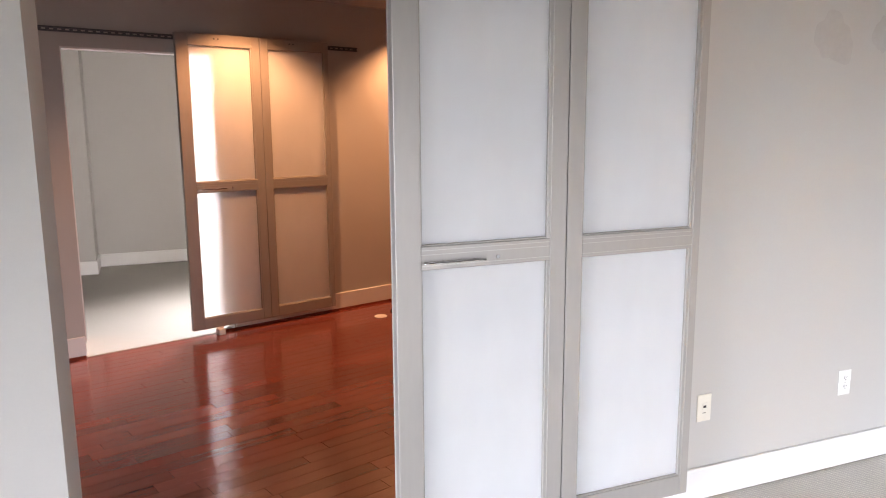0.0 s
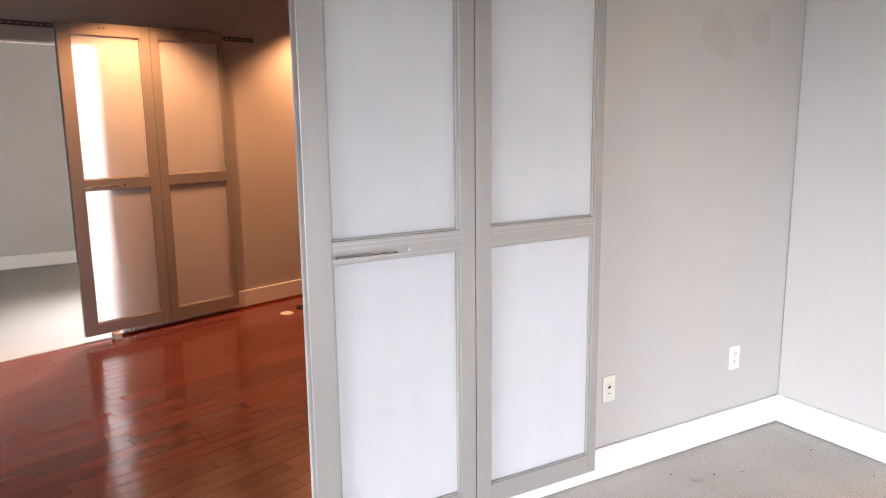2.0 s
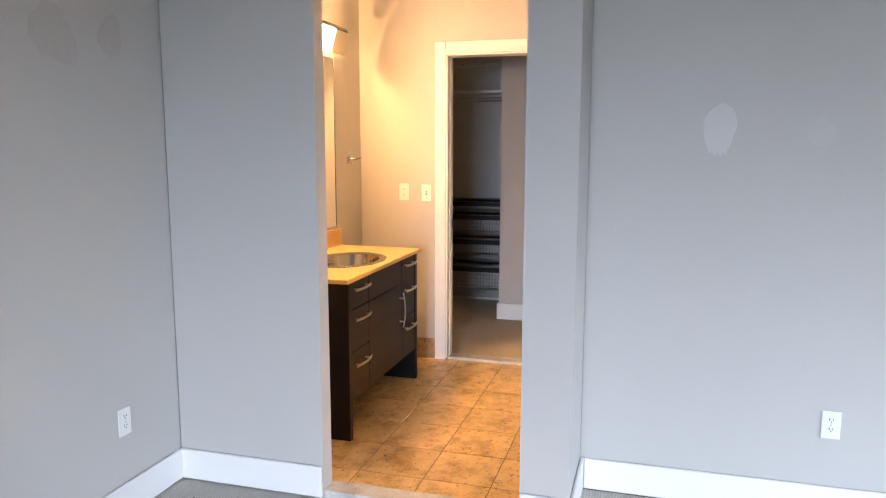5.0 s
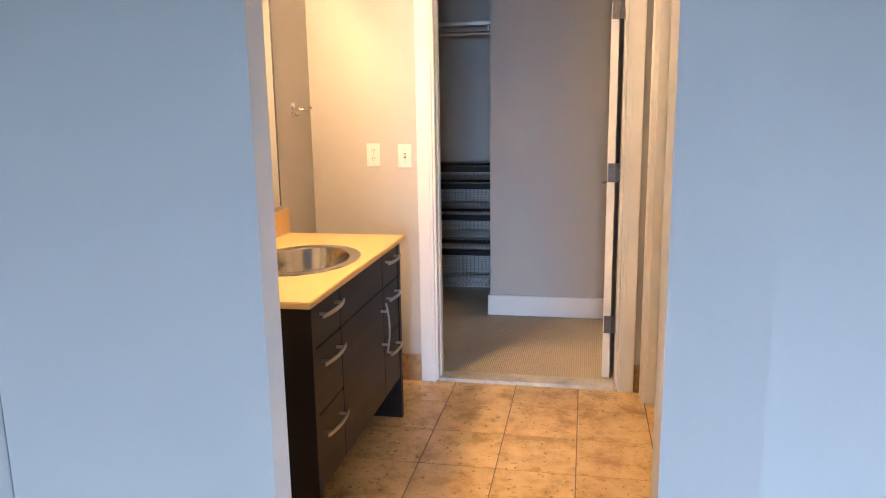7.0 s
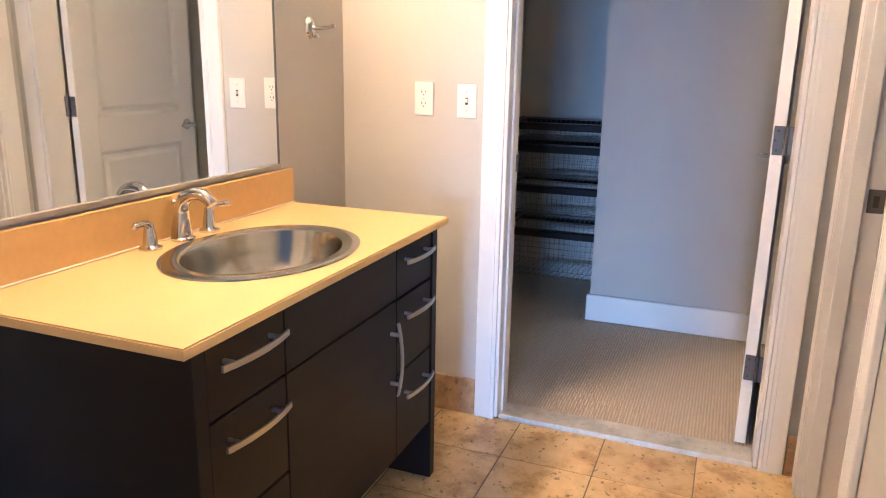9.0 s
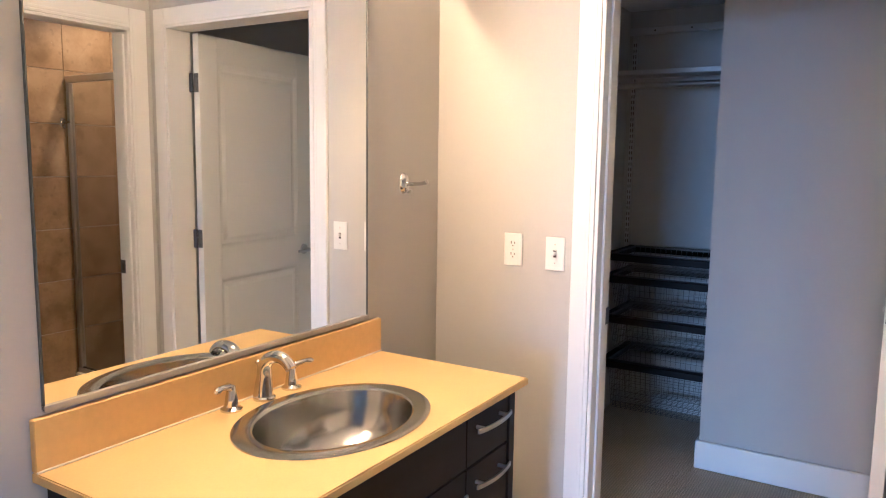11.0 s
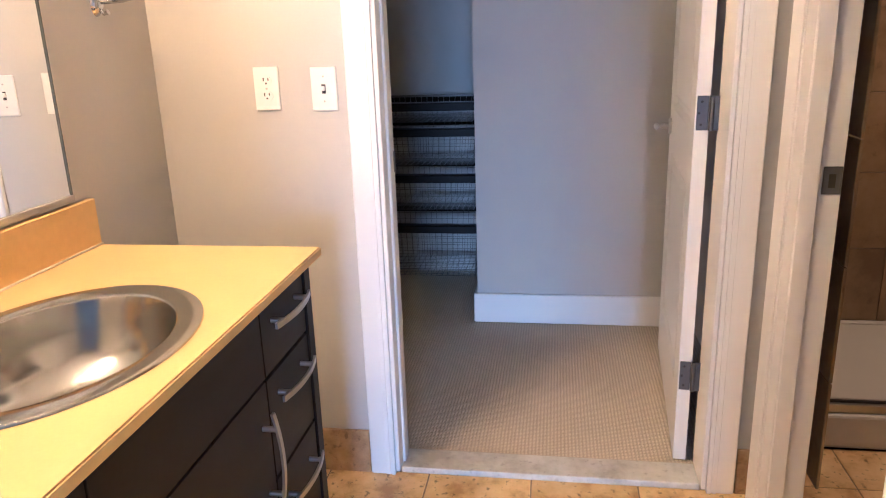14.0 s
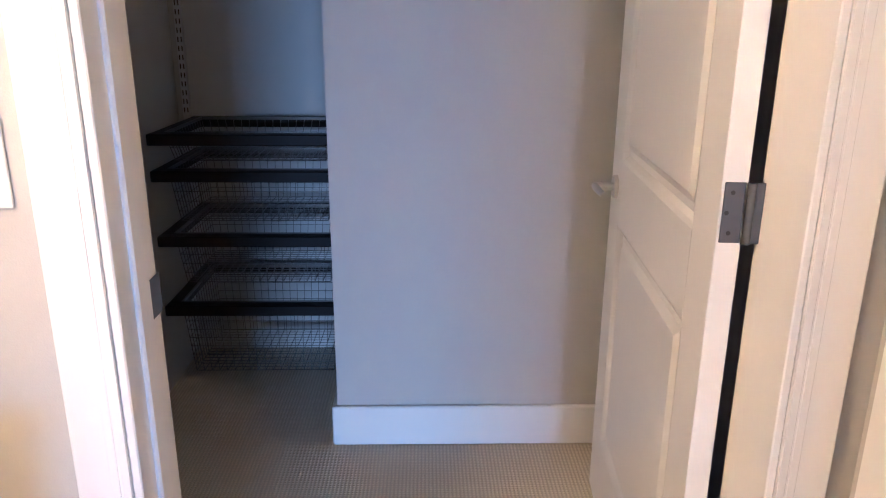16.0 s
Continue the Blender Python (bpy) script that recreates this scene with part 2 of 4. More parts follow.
def frosted(name, tint, rough):
    """Satin glass: scatters light both ways, with a faint gloss."""
    m = bpy.data.materials.new(name)
    m.use_nodes = True
    nt = m.node_tree
    nt.nodes.remove(nt.nodes["Principled BSDF"])
    out = nt.nodes["Material Output"]
    tr = nt.nodes.new("ShaderNodeBsdfTranslucent")
    df = nt.nodes.new("ShaderNodeBsdfDiffuse")
    gl = nt.nodes.new("ShaderNodeBsdfGlossy")
    no = nt.nodes.new("ShaderNodeTexNoise")
    no.inputs["Scale"].default_value = 4.0
    ra = nt.nodes.new("ShaderNodeMapRange")
    ra.inputs["To Min"].default_value, ra.inputs["To Max"].default_value = 0.96, 1.04
    nt.links.new(no.outputs["Fac"], ra.inputs["Value"])
    sc = nt.nodes.new("ShaderNodeVectorMath")
    sc.operation = "SCALE"
    sc.inputs[0].default_value = tint
    nt.links.new(ra.outputs[0], sc.inputs["Scale"])
    nt.links.new(sc.outputs[0], tr.inputs["Color"])
    nt.links.new(sc.outputs[0], df.inputs["Color"])
    gl.inputs["Roughness"].default_value = rough
    m1, m2 = nt.nodes.new("ShaderNodeMixShader"), nt.nodes.new("ShaderNodeMixShader")
    m1.inputs[0].default_value, m2.inputs[0].default_value = 0.56, 0.05
    nt.links.new(df.outputs[0], m1.inputs[1])
    nt.links.new(tr.outputs[0], m1.inputs[2])
    nt.links.new(m1.outputs[0], m2.inputs[1])
    nt.links.new(gl.outputs[0], m2.inputs[2])
    nt.links.new(m2.outputs[0], out.inputs["Surface"])
    return m


FROST = frosted("frosted_door_glass", (0.93, 0.94, 0.94), 0.35)
CLEAR = shade("clear_shower_glass", (0.95, 0.97, 0.96), 0.02, trans=1.0)

# ---------------------------------------------------------------- mesh helpers


def bm_box(x0, x1, y0, y1, z0, z1, bevel=0.0, bm=None, seg=1):
    own = bmesh.new()
    bmesh.ops.create_cube(own, size=1.0)
    for v in own.verts:
        v.co = ((x0 + x1) / 2 + v.co.x * (x1 - x0), (y0 + y1) / 2 + v.co.y * (y1 - y0), (z0 + z1) / 2 + v.co.z * (z1 - z0))
    if bevel:
        bmesh.ops.bevel(own, geom=own.edges[:], offset=bevel, segments=seg, affect="EDGES", profile=0.5)
    return merge(bm, own)


def merge(bm, own):
    if bm is None:
        return own
    tmp = bpy.data.meshes.new("tmp")
    own.to_mesh(tmp)
    own.free()
    bm.from_mesh(tmp)
    bpy.data.meshes.remove(tmp)
    return bm


def bm_cyl(p, q, r, r2=None, n=16, bm=None):
    p, q = Vector(p), Vector(q)
    own = bmesh.new()
    m = Matrix.Translation((p + q) / 2) @ (q - p).to_track_quat("Z", "Y").to_matrix().to_4x4()
    bmesh.ops.create_cone(own, cap_ends=True, segments=n, radius1=r, radius2=r if r2 is None else r2, depth=(q - p).length, matrix=m)
    return merge(bm, own)


def bm_tube(points, radii, n=12, bm=None):
    """A swept round tube through the points."""
    own = bmesh.new()
    pts = [Vector(p) for p in points]
    rings = []
    for i, p in enumerate(pts):
        d = (pts[min(i + 1, len(pts) - 1)] - pts[max(i - 1, 0)]).normalized()
        side = d.cross(Vector((0.3, 0.9, 0.2))).normalized()
        up = side.cross(d)
        r = radii[i] if isinstance(radii, (list, tuple)) else radii
        rings.append([own.verts.new(p + r * (math.cos(a) * side + math.sin(a) * up)) for a in [2 * math.pi * k / n for k in range(n)]])
    for a, b in zip(rings, rings[1:]):
        for k in range(n):
            own.faces.new((a[k], a[(k + 1) % n], b[(k + 1) % n], b[k]))
    own.faces.new(rings[0][::-1])
    own.faces.new(rings[-1])
    bmesh.ops.recalc_face_normals(own, faces=own.faces[:])
    return merge(bm, own)


def bm_lathe(profile, n=32, sx=1.0, sy=1.0, at=(0, 0, 0), bm=None):
    """A turned shape from (radius, height) pairs."""
    own = bmesh.new()
    rings = []
    for r, z in profile:
        rings.append([own.verts.new((at[0] + sx * r * math.cos(2 * math.pi * k / n), at[1] + sy * r * math.sin(2 * math.pi * k / n), at[2] + z)) for k in range(n)])
    for a, b in zip(rings, rings[1:]):
        for k in range(n):
            own.faces.new((a[k], a[(k + 1) % n], b[(k + 1) % n], b[k]))
    bmesh.ops.remove_doubles(own, verts=own.verts[:], dist=1e-5)
    bmesh.ops.recalc_face_normals(own, faces=own.faces[:])
    return merge(bm, own)


def bm_prism(outline, z0, z1, bm=None):
    """An upright prism over an outline of (x, y) corners."""
    own = bmesh.new()
    low = [own.verts.new((x, y, z0)) for x, y in outline]
    top = [own.verts.new((x, y, z1)) for x, y in outline]
    n = len(low)
    own.faces.new(low[::-1])
    own.faces.new(top)
    for i in range(n):
        own.faces.new((low[i], low[(i + 1) % n], top[(i + 1) % n], top[i]))
    bmesh.ops.recalc_face_normals(own, faces=own.faces[:])
    return merge(bm, own)


def smooth(ob, angle=40):
    for p in ob.data.polygons:
        p.use_smooth = True
    try:
        ob.data.set_sharp_from_angle(angle=radians(angle))
    except AttributeError:
        pass
    return ob


def mesh_of(bm, material, name="mesh"):
    me = bpy.data.meshes.new(name)
    bm.to_mesh(me)
    bm.free()
    me.materials.append(material)
    return me


def part(name, bm, material, parent=None, label="", soft=False):
    ob = new(name, mesh_of(bm, material, name))
    ob.parent = parent
    if soft:
        smooth(ob)
    if label:
        tagged(ob, label)
    return ob


def structure(name, bm, material, label, category):
    return tagged(part(name, bm, material), label, category, kind="structure")


def thing(name, m, label, category, group=""):
    ob = new(name)
    ob.empty_display_size = 0.05
    ob.matrix_world = m
    return tagged(ob, label, category, group)


# ---------------------------------------------------------------- large structure
# World: bedroom west of x = 3.24, bathroom 3.33 to 5.29, closet beyond, wood-floored hall north of y = 2.42.
BZ = -0.03             # bedroom carpet
H = 2.45
ANG = 17.3
FAR = pose(-0.375, 5.436, 0, 0, 0, ANG)          # local x along the hall's far wall, y through it

structure("floor_bedroom", bm_prism([(-7.6, -3.2), (3.64, -3.2), (3.64, 0.685), (3.24, 0.685), (3.24, 2.42), (-7.6, 2.42)], -0.15, BZ), CARPET, "worn grey-beige loop pile bedroom carpet with stains", "carpet")
bm = bm_box(-7.74, -0.19, 2.42, 2.74, BZ, H)
bm_box(-0.19, 0.84, 2.42, 2.56, 2.07, H, bm=bm)
bm_box(0.84, 3.36, 2.42, 2.56, BZ, H, bm=bm)
structure("wall_north", bm, PAINT, "greige painted bedroom wall with a doorway to the hall", "wall")
bm = bm_box(3.24, 3.325, 1.72, 2.416, BZ, H)
bm_box(3.24, 3.325, 0.88, 1.72, 2.22, H, bm=bm)
bm_box(3.24, 3.38, 0.685, 0.88, BZ, H, bm=bm)
structure("wall_bath_opening", bm, PAINT, "greige wall with an uncased opening to the bathroom", "wall")
structure("wall_east", bm_box(3.645, 3.76, -3.2, 0.683, BZ, H), PAINT, "greige bedroom wall with a pale filler patch", "wall")
structure("wall_pier_return", bm_box(3.383, 3.645, 0.685, 0.745, BZ, H), PAINT, "greige return of the wall beside the bathroom opening", "wall")
bm = bm_box(-7.74, 0.35, -3.34, -3.2, BZ, H)
bm_box(3.05, 3.76, -3.34, -3.2, BZ, H, bm=bm)
bm_box(0.35, 3.05, -3.34, -3.2, BZ, 0.2, bm=bm)
bm_box(0.35, 3.05, -3.34, -3.2, 2.0, H, bm=bm)
structure("wall_south", bm, PAINT, "greige bedroom wall with a wide unseen window", "wall")
bm = bm_box(-7.74, -7.6, -3.2, -0.8, BZ, H)
bm_box(-7.74, -7.6, 1.4, 2.42, BZ, H, bm=bm)
bm_box(-7.74, -7.6, -0.8, 1.4, BZ, 0.2, bm=bm)
bm_box(-7.74, -7.6, -0.8, 1.4, 2.0, H, bm=bm)
structure("wall_west", bm, PAINT, "greige bedroom wall with a wide unseen window", "wall")
# out of view; its dark grey keeps the tops of the walls dim
structure("ceiling_bedroom", bm_box(-7.74, 3.76, -3.34, 2.56, H, H + 0.1), DIMCEIL, "unseen bedroom ceiling, dark grey to hold down bounced light", "ceiling")

# bathroom shell
structure("wall_bath_mirror", bm_box(3.327, 5.29, 2.38, 2.48, -0.02, H), PAINT, "greige bathroom wall behind the mirror", "wall")
bm = bm_box(5.29, 5.41, 1.766, 2.48, -0.02, H)
bm_box(5.29, 5.41, 0.864, 1.766, 2.052, H, bm=bm)
bm_box(5.29, 5.41, 0.602, 0.864, -0.02, H, bm=bm)
structure("wall_bath_closet", bm, PAINT, "greige bathroom wall with the closet doorway", "wall")
bm = bm_box(3.648, 4.50, 0.65, 0.745, -0.02, H)
bm_box(4.50, 5.165, 0.65, 0.745, 2.03, H, bm=bm)
bm_box(5.165, 5.288, 0.65, 0.745, -0.02, H, bm=bm)
structure("wall_bath_shower", bm, PAINT, "greige bathroom wall with the shower room doorway", "wall")
structure("ceiling_bath", bm_box(3.327, 5.41, 0.5, 2.5, 2.432, 2.54), CEIL, "white painted bathroom ceiling", "ceiling")

# shower room shell
structure("wall_shower_south", bm_box(3.77, 6.6, -0.57, -0.45, -0.02, H), PAINT, "greige shower room wall", "wall")
structure("wall_shower_west", bm_box(3.77, 3.87, -0.45, 0.65, -0.02, H), PAINT, "greige shower room end wall", "wall")
structure("wall_shower_back", bm_box(6.47, 6.6, -0.45, 0.66, -0.02, H), GROUT, "grouted backing of the tiled shower wall", "wall")
structure("wall_shower_side", bm_box(5.415, 6.47, 0.60, 0.66, -0.02, H), GROUT, "grouted backing of the shower side wall", "wall")
structure("ceiling_shower", bm_box(3.765, 6.6, -0.57, 0.65, 2.432, 2.54), CEIL, "white painted shower room ceiling", "ceiling")

# closet shell
structure("floor_closet", bm_box(5.39, 7.22, 0.66, 2.30, -0.12, 0.004), CLOSET_CARPET, "tan ribbed loop pile closet carpet", "carpet")
structure("wall_closet_block", bm_box(6.478, 7.22, 0.66, 1.64, 0, 2.30), PAINT, "greige boxed-out closet wall", "wall")
structure("wall_closet_back", bm_box(7.22, 7.32, 0.55, 2.42, 0, 2.30), PAINT, "greige closet back wall", "wall")
structure("wall_closet_left", bm_box(5.41, 7.22, 2.30, 2.42, 0, 2.30), PAINT, "greige closet side wall", "wall")
structure("wall_closet_right", bm_box(5.41, 6.478, 0.664, 0.70, 0, 2.30), PAINT, "greige closet wall behind the door", "wall")
structure("ceiling_closet", bm_box(5.40, 7.32, 0.55, 2.48, 2.30, 2.4), CEIL, "white painted closet ceiling", "ceiling")

# hall and far room shell
structure("floor_hall_base", bm_prism([(-3.1, 2.562), (3.6, 2.562), (3.6, 6.66), (-3.1, 4.61)], -0.12, -0.012), WOODBASE, "dark underlay of the wooden hall floor", "floor")
structure("floor_doorway_sill", bm_box(-0.19, 0.84, 2.422, 2.562, -0.12, -0.004), WOODBASE, "dark wooden sill of the sliding doorway", "floor")
bm = bm_box(-3.4, 0.0, 0.0, 0.11, 0, H)
bm_box(0.0, 1.03, 0.0, 0.11, 2.01, H, bm=bm)
bm_box(1.03, 4.3, 0.0, 0.11, 0, H, bm=bm)
bm.transform(FAR)
structure("wall_hall_far", bm, PAINT, "greige hall wall with a doorway to the far room", "wall")
structure("wall_hall_east", bm_box(3.6, 3.74, 2.56, 9.0, 0, H), PAINT, "greige hall end wall", "wall")
structure("wall_hall_west", bm_box(-3.24, -3.1, 2.74, 9.0, 0, H), PAINT, "greige hall end wall", "wall")
structure("ceiling_hall", bm_box(-3.24, 3.74, 2.56, 9.04, H, H + 0.1), DIMCEIL, "hall ceiling, dark grey to hold down bounced light", "ceiling")
structure("floor_far_room", bm_prism([(-3.1, 4.61), (3.6, 6.66), (3.6, 8.9), (-3.1, 8.9)], -0.12, 0.0), FAR_CARPET, "pale loop pile carpet of the far room", "carpet")
structure("wall_far_back", bm_box(-3.1, 3.6, 8.9, 9.0, 0, H), PAINT, "grey back wall of the far room", "wall")
structure("wall_far_jog", bm_box(-3.1, -0.48, 8.47, 8.9, 0, H), PAINT, "grey projecting wall of the far room", "wall")


def base_run(points, parent_name, h=0.145, d=0.016, z=0.0, label="white painted baseboard with an eased top edge"):
    """Baseboards along pairs of points; the board stands to the right of the way walked."""
    for (x0, y0), (x1, y1) in points:
        length = math.hypot(x1 - x0, y1 - y0)
        bm = bm_box(0, length, -d, 0, z + 0.009, z + h, bevel=0.004)
        bm.transform(Matrix.Translation((x0, y0, 0)) @ Matrix.Rotation(math.atan2(y1 - y0, x1 - x0), 4, "Z"))
        structure("baseboard", bm, TRIM, label, "baseboard")


base_run([((-7.6, 2.418), (-0.195, 2.418)), ((0.88, 2.418), (3.224, 2.418)), ((3.238, 2.418), (3.238, 1.722)), ((3.238, 0.878), (3.238, 0.687)), ((3.224, 0.683), (3.645, 0.683)),
          ((3.643, 0.665), (3.643, -3.2))], "bedroom", z=BZ)
base_run([((6.476, 1.656), (6.476, 0.71))], "closet")
base_run([((-0.48, 8.898), (3.6, 8.898)), ((-3.1, 8.468), (-0.466, 8.468))], "far")
for s0, s1 in ((-3.3, -0.005), (1.04, 4.2)):
    p, q = FAR @ Vector((s0, -0.002, 0)), FAR @ Vector((s1, -0.002, 0))
    base_run([((p.x, p.y), (q.x, q.y))], "hall")
structure("baseboard", bm_box(-0.48, -0.464, 8.45, 8.896, 0.004, 0.145, 0.004), TRIM, "white painted baseboard with an eased top edge", "baseboard")
structure("baseboard", bm_box(6.478, 7.2, 1.642, 1.656, 0.004, 0.145, 0.004), TRIM, "white painted baseboard with an eased top edge", "baseboard")
# dark shoe moulding under the hall baseboards
bm = bm_box(-3.3, -0.01, -0.03, -0.019, -0.004, 0.018, 0.003)
bm_box(0.95, 4.2, -0.03, -0.019, -0.004, 0.018, 0.003, bm=bm)
bm.transform(FAR)
structure("trim_hall_shoe", bm, WOOD, "cherry wood shoe moulding along the hall wall", "trim")
bm = bm_box(0.0, 1.03, -0.02, 0.09, -0.03, 0.006, 0.003)
bm.transform(FAR)
structure("trim_far_threshold", bm, FAR_CARPET, "carpet edge at the far room doorway", "trim")
bm = bm_box(0.0, 1.03, 0.001, 0.109, 1.998, 2.01)
bm_box(-0.0, 0.008, 0.001, 0.109, 0.1, 1.998, bm=bm)
bm.transform(FAR)
structure("trim_far_opening", bm, TRIM, "white lining of the far doorway", "trim")

# ---------------------------------------------------------------- door casings and thresholds


def doorway_x(name, x, y0, y1, head, w, label):
    """Casing round a doorway in a wall facing -x at x, opening y0 to y1."""
    g = tagged(thing(name, pose(0, 0, 0), label, "door frame"), kind="structure")
    for side, a, b, bead in (("l", y1, y1 + w, 1), ("r", y0 - w, y0, -1)):
        bm = bm_box(x - 0.018, x - 0.001, a, b, -0.010, head + w, 0.003)
        inner = y1 if side == "l" else y0
        for k, t in ((0.006, 0.0018), (0.021, 0.0010)):
            c = inner + bead * k
            bm_box(x - 0.018 - t, x - 0.017, c - 0.006, c + 0.006, -0.010, head + 0.03, 0.0008, bm=bm)
        part("casing_leg", bm, TRIM, g)
    bm = bm_box(x - 0.018, x - 0.001, y0 + 0.0005, y1 - 0.0005, head, head + w, 0.003)
    for k, t in ((0.006, 0.0018), (0.021, 0.0010)):
        bm_box(x - 0.018 - t, x - 0.017, y0 - k, y1 + k, head + k - 0.006, head + k + 0.006, 0.0008, bm=bm)
    part("casing_head", bm, TRIM, g)
    for a, b in ((y1 - 0.014, y1 - 0.001), (y0 + 0.001, y0 + 0.014)):
        part("jamb", bm_box(x - 0.016, x + 0.121, a, b, 0.0, head - 0.015, 0.002), TRIM, g)
    for a, b in ((y1 - 0.022, y1 - 0.014),):
        part("stop", bm_box(x + 0.03, x + 0.075, a, b, 0.0, head - 0.027, 0.003), TRIM, g)
    part("head_jamb", bm_box(x - 0.016, x + 0.121, y0 + 0.001, y1 - 0.001, head - 0.014, head - 0.001, 0.002), TRIM, g)
    return g


closet_frame = doorway_x("door_frame_closet", 5.29, 0.864, 1.766, 2.052, 0.075, "white moulded casing round the closet doorway")

g = tagged(thing("door_frame_shower", pose(0, 0, 0), "white moulded casing round the shower room doorway", "door frame"), kind="structure")
for x0, x1, inner, sgn in ((5.165, 5.255, 5.165, 1), (4.415, 4.50, 4.50, -1)):
    bm = bm_box(x0, x1, 0.746, 0.763, -0.010, 2.12, 0.003)
    for k, t in ((0.006, 0.0018), (0.021, 0.0010)):
        c = inner + sgn * k
        bm_box(c - 0.006, c + 0.006, 0.762, 0.763 + t, -0.010, 2.06, 0.0008, bm=bm)
    part("casing_leg", bm, TRIM, g)
bm = bm_box(4.5005, 5.1645, 0.746, 0.763, 2.03, 2.12, 0.003)
for k, t in ((0.006, 0.0022), (0.022, 0.0013)):
    bm_box(4.50 - k, 5.165 + k, 0.762, 0.763 + t, 2.03 + k - 0.006, 2.03 + k + 0.006, 0.0008, bm=bm)
part("casing_head", bm, TRIM, g)
part("jamb", bm_box(5.151, 5.164, 0.648, 0.762, -0.010, 2.015, 0.002), TRIM, g)
part("jamb", bm_box(4.501, 4.514, 0.648, 0.762, -0.010, 2.015, 0.002), TRIM, g)
part("stop", bm_box(5.139, 5.151, 0.700, 0.742, -0.010, 2.003, 0.003), TRIM, g)
part("head_jamb", bm_box(4.501, 5.164, 0.648, 0.762, 2.016, 2.029, 0.002), TRIM, g)
strike = part("strike_plate", bm_box(5.1485, 5.151, 0.650, 0.692, 0.885, 0.950, 0.001), HINGE, g, "dull steel strike plate")
part("strike_hole", bm_box(5.1475, 5.1488, 0.664, 0.679, 0.901, 0.933), SLOT, strike)

structure("threshold_closet", bm_box(5.29, 5.395, 0.879, 1.751, -0.02, 0.007, 0.002), MARBLE, "pale marble threshold at the closet doorway", "threshold")
structure("threshold_bath", bm_box(3.24, 3.34, 0.882, 1.718, -0.04, 0.006, 0.002), MARBLE, "worn grey marble threshold at the bathroom opening", "threshold")

# ---------------------------------------------------------------- sliding frosted doors


def sliding_door(name, m, label):
    """Four frosted panes in a flat frame of two joined leaves; local x along the wall, y into the wall, front at y = 0."""
    W, Z0, Z1, D = 1.198, 0.055, 2.14, 0.036
    g = thing(name, m, label, "sliding door", "sliding frosted glass doors")
    s, mid, tr, br = 0.085, 0.064, 0.080, 0.080
    c = 0.620
    r0, r1 = 1.044, 1.121
    for a, b in ((0, s), (c - mid, c - 0.0015), (c + 0.0015, c + mid), (W - 0.036, W)):
        part("stile", bm_box(a, b, 0, D, Z0, Z1, 0.002), ALU, g)
    for a, b in ((s, c - mid), (c + mid, W - 0.036)):
        part("rail", bm_box(a, b, 0.0005, D, Z1 - tr, Z1, 0.002), ALU, g)
        part("rail", bm_box(a, b, 0.0005, D, Z0, Z0 + br, 0.002), ALU, g)
        r = part("rail", bm_box(a, b, 0.0, D, r0, r1, 0.002), ALU, g)
        for z in (r0 + 0.014, r0 + 0.05, r1 - 0.012):
            part("groove", bm_box(a + 0.001, b - 0.001, -0.0006, 0.001, z - 0.0008, z + 0.0008), NICKEL, r)
        for z0, z1 in ((Z0 + br, r0), (r1, Z1 - tr)):
            pane = part("pane", bm_box(a - 0.003, b + 0.003, 0.016, 0.022, z0 - 0.003, z1 + 0.003), FROST, g, "frosted glass pane")
            bead = bm_box(b - 0.012, b, 0.002, 0.016, z0, z1, 0.001)
            bm_box(a, a + 0.006, 0.006, 0.016, z0, z1, 0.001, bm=bead)
            bm_box(a, b, 0.006, 0.016, z0, z0 + 0.006, 0.001, bm=bead)
            part("glazing_bead", bead, ALU, g)
    h = part("handle", bm_cyl((0.085, -0.026, 1.07), (0.30, -0.026, 1.07), 0.005, n=10), CHROME, g, "slim polished bar handle", True)
    for x in (0.10, 0.16, 0.27):
        part("standoff", bm_cyl((x, -0.026, 1.07), (x, 0.0, 1.07), 0.004, n=8), CHROME, h)
    part("lock_button", bm_cyl((0.355, -0.006, 1.072), (0.355, 0.001, 1.072), 0.006, n=10), CHROME, g)
    for x in (0.29, 0.88):
        for dx in (-0.015, 0.015):
            part("hanger_bolt", bm_cyl((x + dx, -0.004, Z1 - 0.03), (x + dx, 0.001, Z1 - 0.03), 0.006, n=8), HINGE, g)
    return g


def door_track(m, x0, x1):
    """Perforated flat rail that the sliding door hangs from."""
    g = thing("door_track", m, "slim dark perforated rail above a sliding door", "door track", "sliding door rails")
    part("rail", bm_box(x0, x1, 0, 0.02, 2.093, 2.102, 0.001), HINGE, g)
    part("rail", bm_box(x0, x1, 0, 0.02, 2.115, 2.124, 0.001), HINGE, g)
    part("web", bm_box(x0, x1, 0.012, 0.022, 2.101, 2.116), HINGE, g)
    n = int((x1 - x0) / 0.045)
    for k in range(n):
        x = x0 + 0.02 + k * 0.045
        part("slot", bm_box(x, x + 0.024, 0.0105, 0.0122, 2.105, 2.112), NICKEL, g)
    return g


sliding_door("sliding_door", pose(0.790, 2.355, 0), "tall aluminium sliding door with four frosted panes, slid open")
sliding_door("sliding_door", FAR @ pose(0.70, -0.062, 0) @ Matrix.Diagonal((0.985, 1, 1, 1)), "tall sliding door with four frosted panes, lit warm, slid open")
door_track(pose(0, 2.397, 0), -0.32, 2.0)
door_track(FAR @ pose(0, -0.024, 0), -0.115, 2.175)

